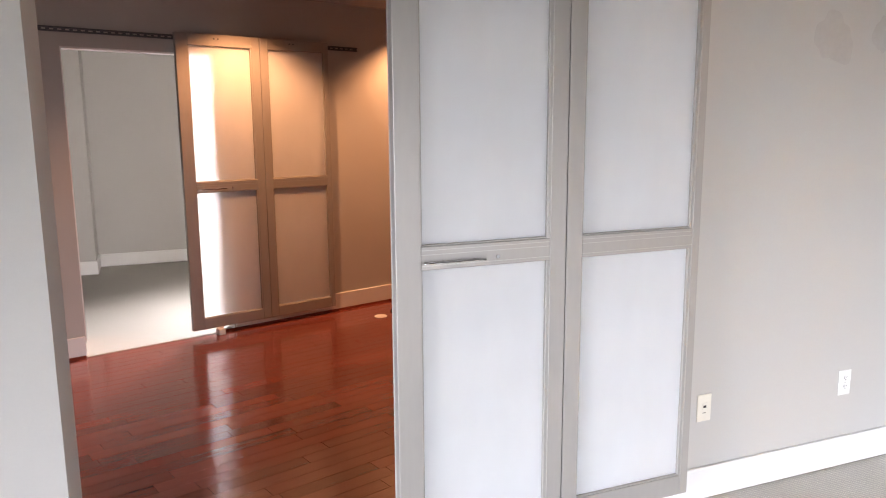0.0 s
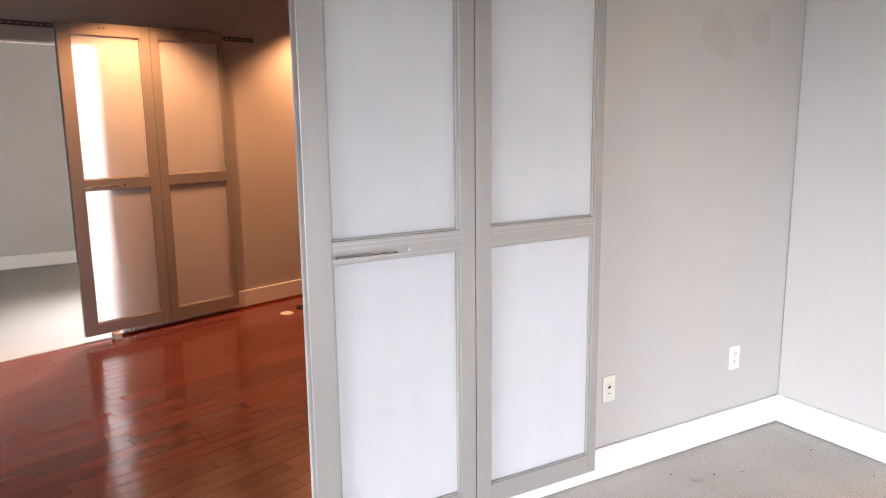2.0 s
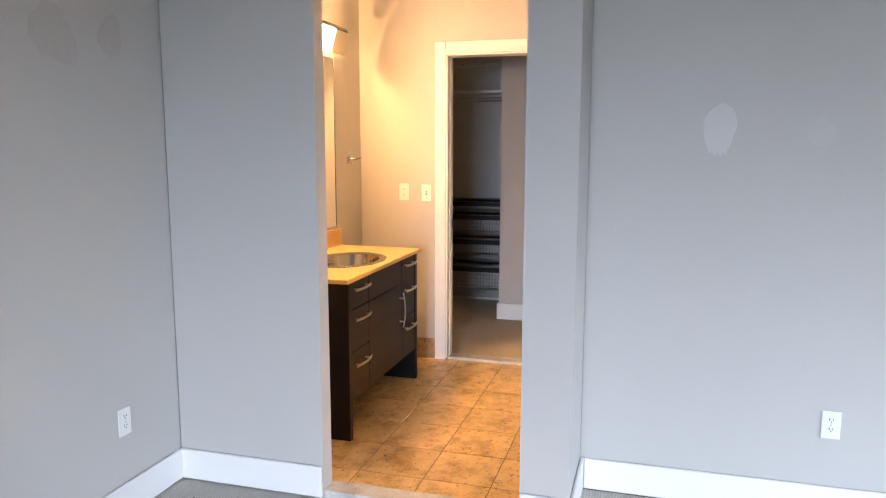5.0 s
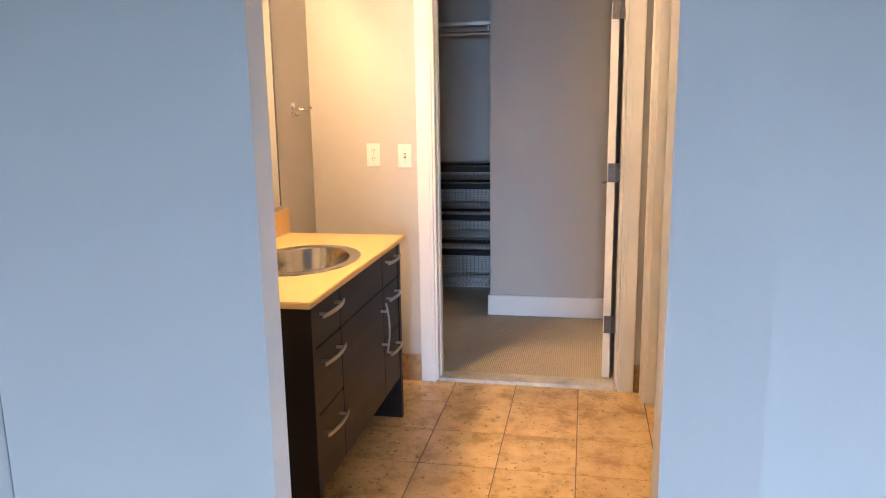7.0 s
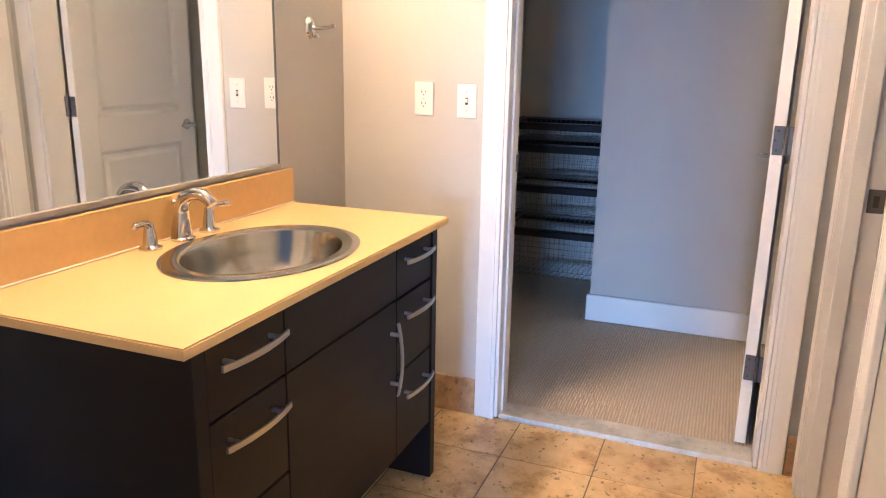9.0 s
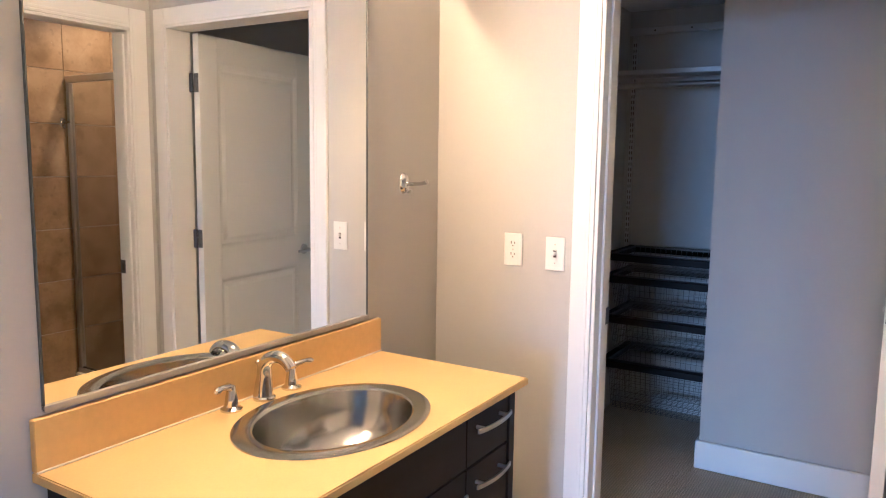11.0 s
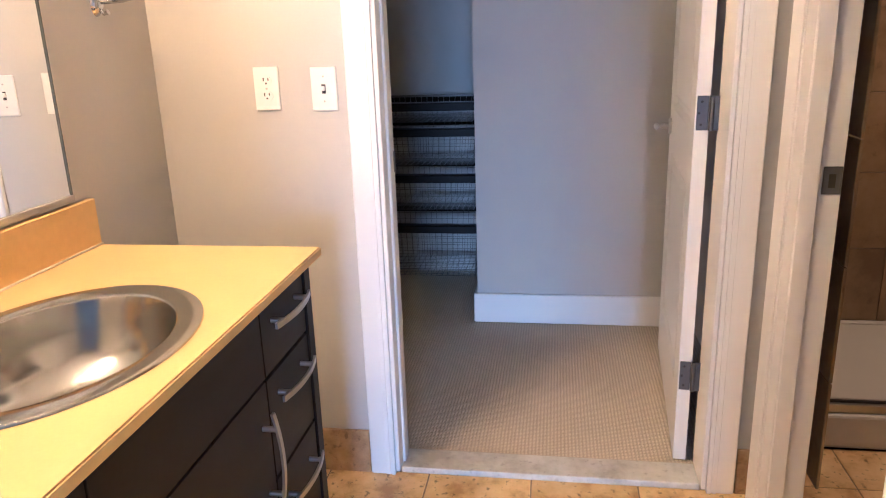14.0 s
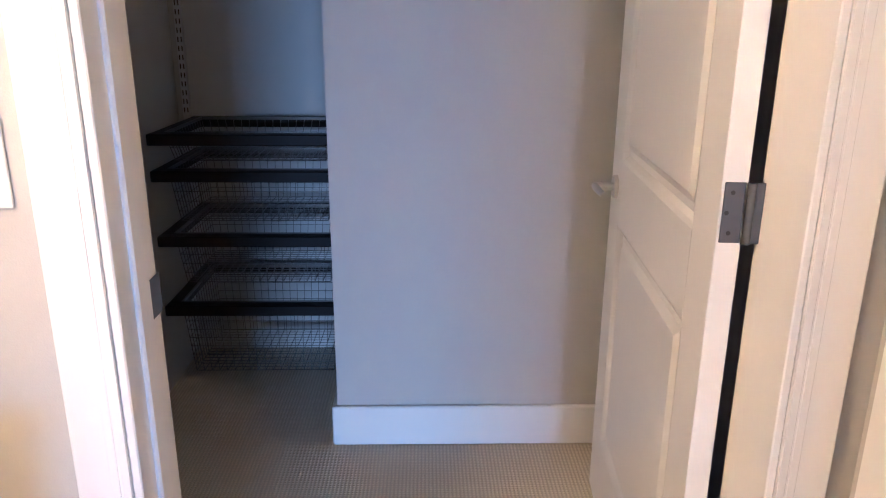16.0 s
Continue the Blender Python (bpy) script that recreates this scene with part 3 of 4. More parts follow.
g = thing("floor_guide", FAR @ pose(0.90, -0.062, 0), "small pale plastic floor guide under the far sliding door", "door guide")
part("block", bm_box(-0.025, 0.025, -0.03, 0.03, 0.0, 0.045, 0.004), WHITEBOX, g)
part("fin", bm_box(-0.025, 0.025, -0.004, 0.004, 0.045, 0.056), WHITEBOX, g)
g = thing("floor_disc", pose(1.735, 5.66, 0.0), "small pale round cover lying on the wooden floor", "floor cover")
part("disc", bm_lathe([(0.0001, 0.0), (0.05, 0.0), (0.052, 0.004), (0.046, 0.008), (0.0001, 0.009)], 24), WHITEBOX, g, soft=True)
g = thing("floor_disc", pose(1.90, 5.78, 0.0), "small dark round cover lying on the wooden floor", "floor cover")
part("disc", bm_lathe([(0.0001, 0.0), (0.045, 0.0), (0.047, 0.004), (0.042, 0.012), (0.0001, 0.013)], 24), BLACK, g, soft=True)

# recessed downlights in the hall ceiling close to the far wall
for s, d, power in ((1.15, -0.5, 64), (2.75, -0.36, 66)):
    g = thing("ceiling_downlight", FAR @ pose(s, d, H), "recessed round ceiling downlight with a warm lamp", "downlight", "hall downlights")
    part("trim_ring", bm_lathe([(0.06, -0.001), (0.085, -0.004), (0.085, -0.001)], 32), TRIM, g, soft=True)
    p = FAR @ Vector((s, d, H - 0.012))
    lamp("downlight_bulb", "SPOT", power, (1.0, 0.54, 0.27), look(p, p + Vector((0, 0, -1))), spot=(122, 0.55, 0.04))

# ---------------------------------------------------------------- wall plates


def wall_plate(kind, m, mat, label, group):
    """A cover plate 70 x 114 mm; local x across, z up, facing -y."""
    g = thing("wall_outlet" if kind != "switch" else "light_switch", m, label, "outlet" if kind != "switch" else "light switch", group)
    part("cover_plate", bm_box(-0.035, 0.035, -0.006, -0.0005, -0.057, 0.057, 0.0025, seg=2), mat, g)
    if kind == "duplex":
        for dz in (-0.0195, 0.0195):
            f = part("socket_face", bm_lathe([(0.0001, 0.0), (0.0165, 0.0), (0.0165, -0.002)], 20, 1.0, 0.85), mat, g)
            f.matrix_local = pose(0, -0.0075, dz, 90, 0, 0)
            for x, w, z0, z1 in ((-0.0065, 0.0014, 0.000, 0.009), (0.0065, 0.0014, 0.001, 0.008)):
                part("slot", bm_box(x - w, x + w, -0.0082, -0.0072, dz + z0, dz + z1), SLOT, g)
            part("ground_hole", bm_cyl((0, -0.0082, dz - 0.006), (0, -0.0072, dz - 0.006), 0.0026, n=8), SLOT, g)
        part("screw", bm_cyl((0, -0.0072, 0), (0, -0.006, 0), 0.003, n=8), NICKEL, g)
    elif kind == "switch":
        part("toggle_slot", bm_box(-0.006, 0.006, -0.0072, -0.0055, -0.013, 0.013), mat, g)
        bm = bm_box(-0.0045, 0.0045, -0.018, -0.006, -0.004, 0.008, 0.001)
        part("toggle", bm, PLATEWHITE, g)
        part("toggle_shadow", bm_box(-0.0055, 0.0055, -0.0076, -0.0071, -0.012, 0.012), SLOT, g)
        for dz in (-0.032, 0.032):
            part("screw", bm_cyl((0, -0.0072, dz), (0, -0.006, dz), 0.0028, n=8), NICKEL, g)
    else:
        part("jack", bm_box(-0.012, 0.012, -0.0085, -0.0055, -0.006, 0.022, 0.001), mat, g)
        part("jack_hole", bm_box(-0.007, 0.007, -0.0092, -0.0083, 0.002, 0.012), SLOT, g)
        part("label_bar", bm_box(-0.008, 0.008, -0.0066, -0.0058, -0.022, -0.019), SLOT, g)
    return g


wall_plate("jack", pose(2.108, 2.42, 0.369), PLATE, "ivory data jack plate low on the bedroom wall", "low wall plates")
wall_plate("duplex", pose(2.893, 2.42, 0.366), PLATEWHITE, "white duplex outlet low on the bedroom wall", "low wall plates")
wall_plate("duplex", pose(3.645, -0.288, 0.369, 0, 0, -90), PLATEWHITE, "white duplex outlet below the patched bedroom wall", "low wall plates")
wall_plate("duplex", pose(5.29, 2.062, 1.143, 0, 0, -90), PLATEWHITE, "white duplex outlet beside the vanity", "bathroom wall plates")
wall_plate("switch", pose(5.29, 1.904, 1.139, 0, 0, -90), PLATEWHITE, "white toggle switch beside the closet casing", "bathroom wall plates")
wall_plate("switch", pose(4.315, 0.745, 1.102, 0, 0, 180), PLATEWHITE, "white toggle switch beside the shower room doorway", "bathroom wall plates")

# ---------------------------------------------------------------- marks on the bedroom walls


def blot(name, m, w, h, seed, mat, label, category, wild=1.0, drips=0):
    """A thin uneven patch lying on a wall; local x across, z up, facing -y."""
    rng = random.Random(seed)
    n = 96
    bm = bmesh.new()
    ph = [rng.uniform(0, 6.3) for _ in range(5)]
    ring = []
    for k in range(n):
        a = 2 * math.pi * k / n
        r = 1 + wild * (0.13 * math.sin(2 * a + ph[0]) + 0.10 * math.sin(3 * a + ph[1]) + 0.06 * math.sin(5 * a + ph[2]) + 0.04 * math.sin(9 * a + ph[3]))
        if drips and math.sin(a) < -0.8:
            r += 0.09 * math.sin(drips * a * 3.1)
        ring.append((r * w / 2 * math.cos(a), r * h / 2 * math.sin(a)))
    back = [bm.verts.new((x, -0.0004, z)) for x, z in ring]
    front = [bm.verts.new((x * 0.97, -0.0012, z * 0.97)) for x, z in ring]
    bm.faces.new(front)
    for k in range(n):
        bm.faces.new((back[k], back[(k + 1) % n], front[(k + 1) % n], front[k]))
    bmesh.ops.recalc_face_normals(bm, faces=bm.faces[:])
    ob = part(name, bm, mat)
    ob.matrix_world = m
    return tagged(ob, label, category)


blot("filler_patch", pose(3.645, 0.185, 1.525, 0, 0, -90), 0.122, 0.195, 2, FILLER, "pale filler patch with short drips on the bedroom wall", "wall patch", 0.42, 6)
blot("filler_patch", pose(3.645, -0.174, 1.516, 0, 0, -90), 0.10, 0.12, 9, FAINT, "faint painted-over filler patch on the bedroom wall", "wall patch", 0.6)
blot("wall_smudge", pose(2.67, 2.42, 1.836), 0.20, 0.20, 11, STAIN, "darker rubbed smudge on the bedroom wall", "wall stain")
blot("wall_smudge", pose(2.95, 2.42, 1.865), 0.11, 0.17, 21, STAIN, "small darker smudge on the bedroom wall", "wall stain")

# ---------------------------------------------------------------- bathroom vanity
FZ = -0.010            # the tiled floors lie a little below the carpets
VX0, VX1, VY0, VY1, VT = 3.782, 4.850, 1.830, 2.38, 0.814
van = thing("vanity_cabinet", pose(0, 0, 0), "espresso wood bathroom vanity with six drawers and one door", "vanity cabinet")
F = VY0 + 0.004
part("side_panel", bm_box(VX0, VX0 + 0.034, VY0, VY1 - 0.01, FZ, VT - 0.02, 0.0015), ESPRESSO, van)
part("side_panel", bm_box(VX1 - 0.034, VX1, VY0, VY1 - 0.01, FZ, VT - 0.02, 0.0015), ESPRESSO, van)
part("carcass", bm_box(VX0 + 0.035, VX1 - 0.035, F + 0.024, VY1 - 0.012, 0.175, 0.64), RECESS, van)
part("back_panel", bm_box(VX0 + 0.035, VX1 - 0.035, VY1 - 0.03, VY1 - 0.014, FZ, 0.174), RECESS, van)
part("front_strip", bm_box(VX0 + 0.035, VX1 - 0.035, F + 0.022, F + 0.04, 0.641, VT - 0.021), RECESS, van)
XA, XB, XC, XD = VX0 + 0.036, 4.055, 4.576, VX1 - 0.036
ROWS_Z = [(0.651, 0.790), (0.436, 0.648), (0.184, 0.433)]


def bow_handle(a, b, parent, m=None):
    """A flat bowed bar pull between two points with two round posts."""
    a, b = Vector(a), Vector(b)
    along = (b - a)
    L = along.length
    along.normalize()
    out = Vector((0, -1, 0))
    third = along.cross(out)
    bm = bmesh.new()
    rows = []
    n = 14
    for k in range(n + 1):
        t = k / n
        bow = 0.022 + 0.012 * (1 - (2 * t - 1) ** 2)
        c = a + along * L * t + out * bow
        rows.append([bm.verts.new(c + third * 0.006 * sx + out * 0.0025 * sy) for sx, sy in ((-1, -1), (1, -1), (1, 1), (-1, 1))])
    for p, q in zip(rows, rows[1:]):
        for k in range(4):
            bm.faces.new((p[k], p[(k + 1) % 4], q[(k + 1) % 4], q[k]))
    bm.faces.new(rows[0][::-1])
    bm.faces.new(rows[-1])
    bmesh.ops.recalc_face_normals(bm, faces=bm.faces[:])
    h = part("handle", bm, NICKEL, parent, "bowed satin nickel pull")
    for t in (0.16, 0.84):
        c = a + along * L * t
        part("post", bm_cyl(c, c + out * 0.026, 0.0055, n=12), NICKEL, h, soft=True)
    return h


for x0, x1, hx in ((XA, XB, None), (XC, XD, None)):
    for z0, z1 in ROWS_Z:
        d = part("drawer_front", bm_box(x0 + 0.002, x1 - 0.002, F, F + 0.02, z0 + 0.002, z1 - 0.002, 0.0012), ESPRESSO, van)
        c, hz = (x0 + x1) / 2, (z0 + z1) / 2 + (0.056 if z1 < 0.7 else 0.030)
        half = 0.10 if x0 == XA else 0.095
        bow_handle((c - half, F, hz), (c + half, F, hz), d)
part("false_front", bm_box(XB + 0.0015, XC - 0.0015, F, F + 0.02, 0.6525, 0.7885, 0.0012), ESPRESSO, van)
d = part("cabinet_door", bm_box(XB + 0.0015, XC - 0.0015, F, F + 0.02, 0.1855, 0.6485, 0.0012), ESPRESSO, van)
bow_handle((XC - 0.035, F, 0.395), (XC - 0.035, F, 0.60), d)

# worktop with an oval cut-out for the basin
SC = Vector((4.346, 2.078, VT))
SA, SB = 0.284, 0.213
TX0, TX1, TY0 = 3.758, 4.918, 1.822
TB = 2.378
n = 64
bm = bmesh.new()
hole_t, hole_b, out_t, out_b = [], [], [], []
corners = [(TX1, TY0), (TX1, TB), (TX0, TB), (TX0, TY0)]
angles = sorted([2 * math.pi * k / n for k in range(n)] + [math.atan2(cy - SC.y, cx - SC.x) % (2 * math.pi) for cx, cy in corners])
for a in angles:
    ca, sa = math.cos(a), math.sin(a)
    hx, hy = SC.x + (SA - 0.012) * ca, SC.y + (SB - 0.012) * sa
    ts = []
    if abs(ca) > 1e-9:
        ts.append(((TX1 if ca > 0 else TX0) - SC.x) / ca)
    if abs(sa) > 1e-9:
        ts.append(((TB if sa > 0 else TY0) - SC.y) / sa)
    t = min(ts)
    ox, oy = SC.x + t * ca, SC.y + t * sa
    hole_t.append(bm.verts.new((hx, hy, VT)))
    hole_b.append(bm.verts.new((hx, hy, VT - 0.02)))
    out_t.append(bm.verts.new((ox, oy, VT)))
    out_b.append(bm.verts.new((ox, oy, VT - 0.02)))
k = len(angles)
for i in range(k):
    j = (i + 1) % k
    bm.faces.new((hole_t[i], out_t[i], out_t[j], hole_t[j]))
    bm.faces.new((hole_b[j], out_b[j], out_b[i], hole_b[i]))
    bm.faces.new((out_t[i], out_b[i], out_b[j], out_t[j]))
    bm.faces.new((hole_t[j], hole_b[j], hole_b[i], hole_t[i]))
bmesh.ops.remove_doubles(bm, verts=bm.verts[:], dist=1e-5)
bmesh.ops.recalc_face_normals(bm, faces=bm.faces[:])
top_edges = [e for e in bm.edges if e.is_manifold and all(abs(v.co.z - VT) < 1e-5 for v in e.verts) and
             (all(abs(v.co.y - TY0) < 1e-4 for v in e.verts) or all(abs(v.co.x - TX1) < 1e-4 for v in e.verts) or all(abs(v.co.x - TX0) < 1e-4 for v in e.verts))]
bmesh.ops.bevel(bm, geom=top_edges, offset=0.003, segments=2, affect="EDGES")
top = thing("countertop", pose(0, 0, 0), "honey yellow stone worktop on the vanity", "countertop")
part("slab", bm, COUNTER, top)
sp = part("backsplash", bm_box(TX0, TX1, 2.362, 2.379, VT + 0.001, VT + 0.112, 0.002), SPLASH, top, "honey yellow stone backsplash strip")
bm = bm_box(TX0, TX1 - 0.001, 2.357, 2.362, VT + 0.0005, VT + 0.005, 0.001)
part("caulk_bead", bm, CAULK, top)

# oval steel basin
basin = thing("sink_basin", pose(SC.x, SC.y, VT), "oval brushed steel drop-in basin with a wide rim", "sink")
prof = [(1.0, 0.0005), (0.995, 0.004), (0.965, 0.006), (0.83, 0.004), (0.80, 0.0)]
bm = bm_lathe([(p * SA, z) for p, z in prof], 72, 1.0, SB / SA)
part("rim", bm, STEEL, basin, soft=True)
prof = [(0.80, 0.0), (0.785, -0.012), (0.755, -0.05), (0.70, -0.09), (0.58, -0.122), (0.40, -0.138), (0.12, -0.145), (0.085, -0.146)]
part("bowl", bm_lathe([(p * SA, z) for p, z in prof], 72, 1.0, SB / SA), STEEL, basin, soft=True)
part("drain", bm_lathe([(0.024, -0.147), (0.022, -0.144), (0.012, -0.145), (0.0001, -0.145)], 24), CHROME, basin, soft=True)

# widespread tap
tap = thing("faucet", pose(4.348, 2.326, VT), "polished chrome widespread tap with an arched spout", "faucet")
part("spout_base", bm_lathe([(0.0001, 0.0), (0.030, 0.0), (0.030, 0.006), (0.026, 0.010), (0.0001, 0.012)], 28), CHROME, tap, soft=True)
pts, rad = [], []
for k in range(17):
    a = radians(-8 + 158 * k / 16)
    pts.append((0, -0.052 + 0.052 * math.cos(a), 0.074 + 0.048 * math.sin(a)))
    rad.append(0.0195 - 0.0045 * k / 16)
part("spout", bm_tube([(0, 0.004, 0.006), (0, 0.003, 0.03), (0, 0.001, 0.05)] + pts, [0.0275, 0.0245, 0.022] + rad, 18), CHROME, tap, soft=True)
part("lift_rod", bm_cyl((0, 0.022, 0.0), (0, 0.022, 0.095), 0.0025, n=8), CHROME, tap)
part("lift_knob", bm_lathe([(0.0001, 0.089), (0.006, 0.092), (0.007, 0.098), (0.0001, 0.103)], 12, at=(0, 0.022, 0)), CHROME, tap, soft=True)
for dx in (-0.109, 0.108):
    h = part("tap_handle", bm_lathe([(0.0001, 0.0), (0.028, 0.0), (0.028, 0.005), (0.018, 0.011), (0.016, 0.030), (0.012, 0.052), (0.010, 0.064), (0.0001, 0.068)], 28, at=(dx, 0.005, 0)), CHROME, tap, soft=True)
    sgn = -1 if dx < 0 else 1
    part("lever", bm_tube([(dx, 0.005, 0.052), (dx + sgn * 0.012, 0.003, 0.065), (dx + sgn * 0.04, -0.006, 0.069), (dx + sgn * 0.058, -0.012, 0.068), (dx + sgn * 0.066, -0.014, 0.067)], [0.011, 0.0095, 0.007, 0.009, 0.006], 12), CHROME, h, soft=True)

# mirror and lamp above it
MX0, MX1, MZ0, MZ1 = 3.788, 4.852, VT + 0.123, 1.992
mir = thing("wall_mirror", pose(0, 0, 0), "large frameless bathroom mirror with a thin metal edge", "mirror")
part("glass", bm_box(MX0, MX1, 2.373, 2.378, MZ0, MZ1), MIRROR, mir)
part("edge_strip", bm_box(MX0 - 0.003, MX0, 2.370, 2.379, MZ0, MZ1), MIRROREDGE, mir)
part("edge_strip", bm_box(MX1, MX1 + 0.003, 2.370, 2.379, MZ0, MZ1), MIRROREDGE, mir)
part("bottom_channel", bm_box(MX0 - 0.003, MX1 + 0.003, 2.366, 2.379, MZ0 - 0.004, MZ0 + 0.010, 0.001), ALU, mir)

lightbar = thing("vanity_light", pose(0, 0, 0), "long vanity light bar with a glowing slanted glass shade", "wall lamp")
LX0, LX1 = 3.86, 4.86
part("back_plate", bm_box(LX0 + 0.1, LX1 - 0.1, 2.362, 2.379, 2.06, 2.17, 0.003), NICKEL, lightbar)
for x in (LX0 + 0.2, LX1 - 0.2):
    part("arm", bm_box(x - 0.012, x + 0.012, 2.295, 2.363, 2.140, 2.158, 0.002), NICKEL, lightbar)
part("top_bar", bm_cyl((LX0 + 0.01, 2.292, 2.150), (LX1 - 0.01, 2.292, 2.150), 0.020, n=20), HINGE, lightbar, "dark nickel tube", True)
bm = bmesh.new()
sec = [(2.262, 2.136), (2.302, 2.004), (2.306, 2.005), (2.266, 2.137)]
a = [bm.verts.new((LX0 + 0.10, y, z)) for y, z in sec]
b = [bm.verts.new((LX1 - 0.20, y, z)) for y, z in sec]
bm.faces.new(a)
bm.faces.new(b[::-1])
for i in range(4):
    bm.faces.new((a[i], b[i], b[(i + 1) % 4], a[(i + 1) % 4]))
bmesh.ops.recalc_face_normals(bm, faces=bm.faces[:])
part("glass_shade", bm, LAMPGLASS, lightbar, "glowing slanted opal glass plate")
# shade ends left without glow to soften the hot spot on the closet wall
for xa, xb in ((LX0, LX0 + 0.0995), (LX1 - 0.1995, LX1)):
    bm = bmesh.new()
    a = [bm.verts.new((xa, y, z)) for y, z in sec]
    b = [bm.verts.new((xb, y, z)) for y, z in sec]
    bm.faces.new(a)
    bm.faces.new(b[::-1])
    for i in range(4):
        bm.faces.new((a[i], b[i], b[(i + 1) % 4], a[(i + 1) % 4]))
    bmesh.ops.recalc_face_normals(bm, faces=bm.faces[:])
    part("shade_end", bm, SHADEGLASS, lightbar, "pale end of the glass shade, left unlit to dim the wall beside it")

for x in (4.06, 4.31, 4.56):
    part("bulb", bm_lathe([(0.0001, 0.0), (0.013, 0.008), (0.018, 0.026), (0.012, 0.045), (0.0001, 0.05)], 16, at=(x, 2.334, 2.045)), SHADEGLASS, lightbar, "clear halogen bulb", True)
    lamp("vanity_bulb", "POINT", 14, WARM, pose(x, 2.334, 2.035), soft=0.012)

# robe hook
hook = thing("robe_hook", pose(5.066, 2.379, 1.369), "polished chrome robe hook with an oval plate", "robe hook")
o = part("plate", bm_lathe([(0.0001, 0.017), (0.014, 0.016), (0.024, 0.010), (0.028, 0.0)], 28, 0.78, 1.3), CHROME, hook, soft=True)
o.matrix_local = pose(0, 0, 0, 90, 0, 0)
part("arm", bm_tube([(0, -0.008, 0.0), (0.006, -0.03, -0.002), (0.010, -0.066, 0.000), (0.012, -0.088, 0.006)], [0.009, 0.0065, 0.006, 0.0075], 14), CHROME, hook, soft=True)
part("lower_hook", bm_tube([(0, -0.008, -0.018), (0, -0.020, -0.030), (0, -0.030, -0.026)], [0.006, 0.005, 0.006], 12), CHROME, hook, soft=True)

# ---------------------------------------------------------------- closet door
leaf = thing("door_closet", pose(5.408, 0.937, 0, 0, 0, -4.2), "white two-panel closet door standing open, with a satin lever", "door")
DW, DH, DT = 0.846, 2.030, 0.037
STILE, P1, P2 = 0.118, (0.22, 0.83), (0.99, 1.90)


def panel_door(parent):
    for a, b in ((0, STILE), (DW - STILE, DW)):
        part("stile", bm_box(a, b, -DT, 0, 0.012, DH, 0.0015), DOORPAINT, parent)
    for a, b in ((0.012, P1[0]), (P1[1], P2[0]), (P2[1], DH)):
        part("rail", bm_box(STILE, DW - STILE, -DT, 0, a, b, 0.001), DOORPAINT, parent)
    for z0, z1 in (P1, P2):
        x0, x1 = STILE, DW - STILE
        bm = bmesh.new()
        for sgn in (0, 1):
            loops = []
            for inset, depth in ((0.0, 0.0), (0.008, -0.004), (0.018, -0.012), (0.032, -0.012), (0.050, -0.003)):
                y = depth if sgn == 0 else -DT - depth
                loops.append([bm.verts.new((x, y, z)) for x, z in ((x0 + inset, z0 + inset), (x1 - inset, z0 + inset), (x1 - inset, z1 - inset), (x0 + inset, z1 - inset))])
            for p, q in zip(loops, loops[1:]):
                for i in range(4):
                    bm.faces.new((p[i], p[(i + 1) % 4], q[(i + 1) % 4], q[i]))
            bm.faces.new(loops[-1])
        bmesh.ops.recalc_face_normals(bm, faces=bm.faces[:])
        part("panel", bm, DOORPAINT, parent)


panel_door(leaf)
LXX, LZ = DW - 0.068, 0.918
lev = part("lever_handle", bm_cyl((LXX, 0.0, LZ), (LXX, 0.009, LZ), 0.030, 0.028, 24), NICKEL, leaf, "satin nickel lever handle", True)
part("neck", bm_cyl((LXX, 0.009, LZ), (LXX, 0.048, LZ), 0.010, n=16), NICKEL, lev, soft=True)
part("grip", bm_tube([(LXX + 0.004, 0.052, LZ), (LXX - 0.02, 0.054, LZ), (LXX - 0.06, 0.052, LZ), (LXX - 0.098, 0.047, LZ - 0.002)], [0.010, 0.009, 0.0085, 0.008], 14), NICKEL, lev, soft=True)
rose = part("back_rose", bm_cyl((LXX, -DT - 0.009, LZ), (LXX, -DT, LZ), 0.028, n=24), NICKEL, leaf, soft=True)
for z in (0.29, 1.047, 1.80):
    h = part("hinge", bm_box(-0.0022, 0.0, -0.034, -0.004, z - 0.045, z + 0.045, 0.001), HINGE, leaf, "dull steel butt hinge")
    part("knuckle", bm_cyl((-0.006, -0.041, z - 0.045), (-0.006, -0.041, z + 0.045), 0.0065, n=12), HINGE, h, soft=True)
    part("jamb_leaf", bm_box(-0.006, -0.003, -0.062, -0.046, z - 0.045, z + 0.045, 0.001), HINGE, h)
    for dz in (-0.03, 0.0, 0.03):
        part("screw", bm_cyl((-0.003, -0.016 + 0.006 * (dz == 0), z + dz), (-0.002, -0.016 + 0.006 * (dz == 0), z + dz), 0.0035, n=8), SLOT, h)

g = thing("closet_strike", pose(5.395, 1.7518, 0.925), "dull steel strike plate on the closet jamb", "strike plate")
part("plate", bm_box(-0.02, 0.02, -0.0022, 0.0, -0.03, 0.03, 0.001), HINGE, g)

# ---------------------------------------------------------------- closet fittings
BX0, BX1, BY0, BY1 = 6.70, 7.19, 1.62, 2.235


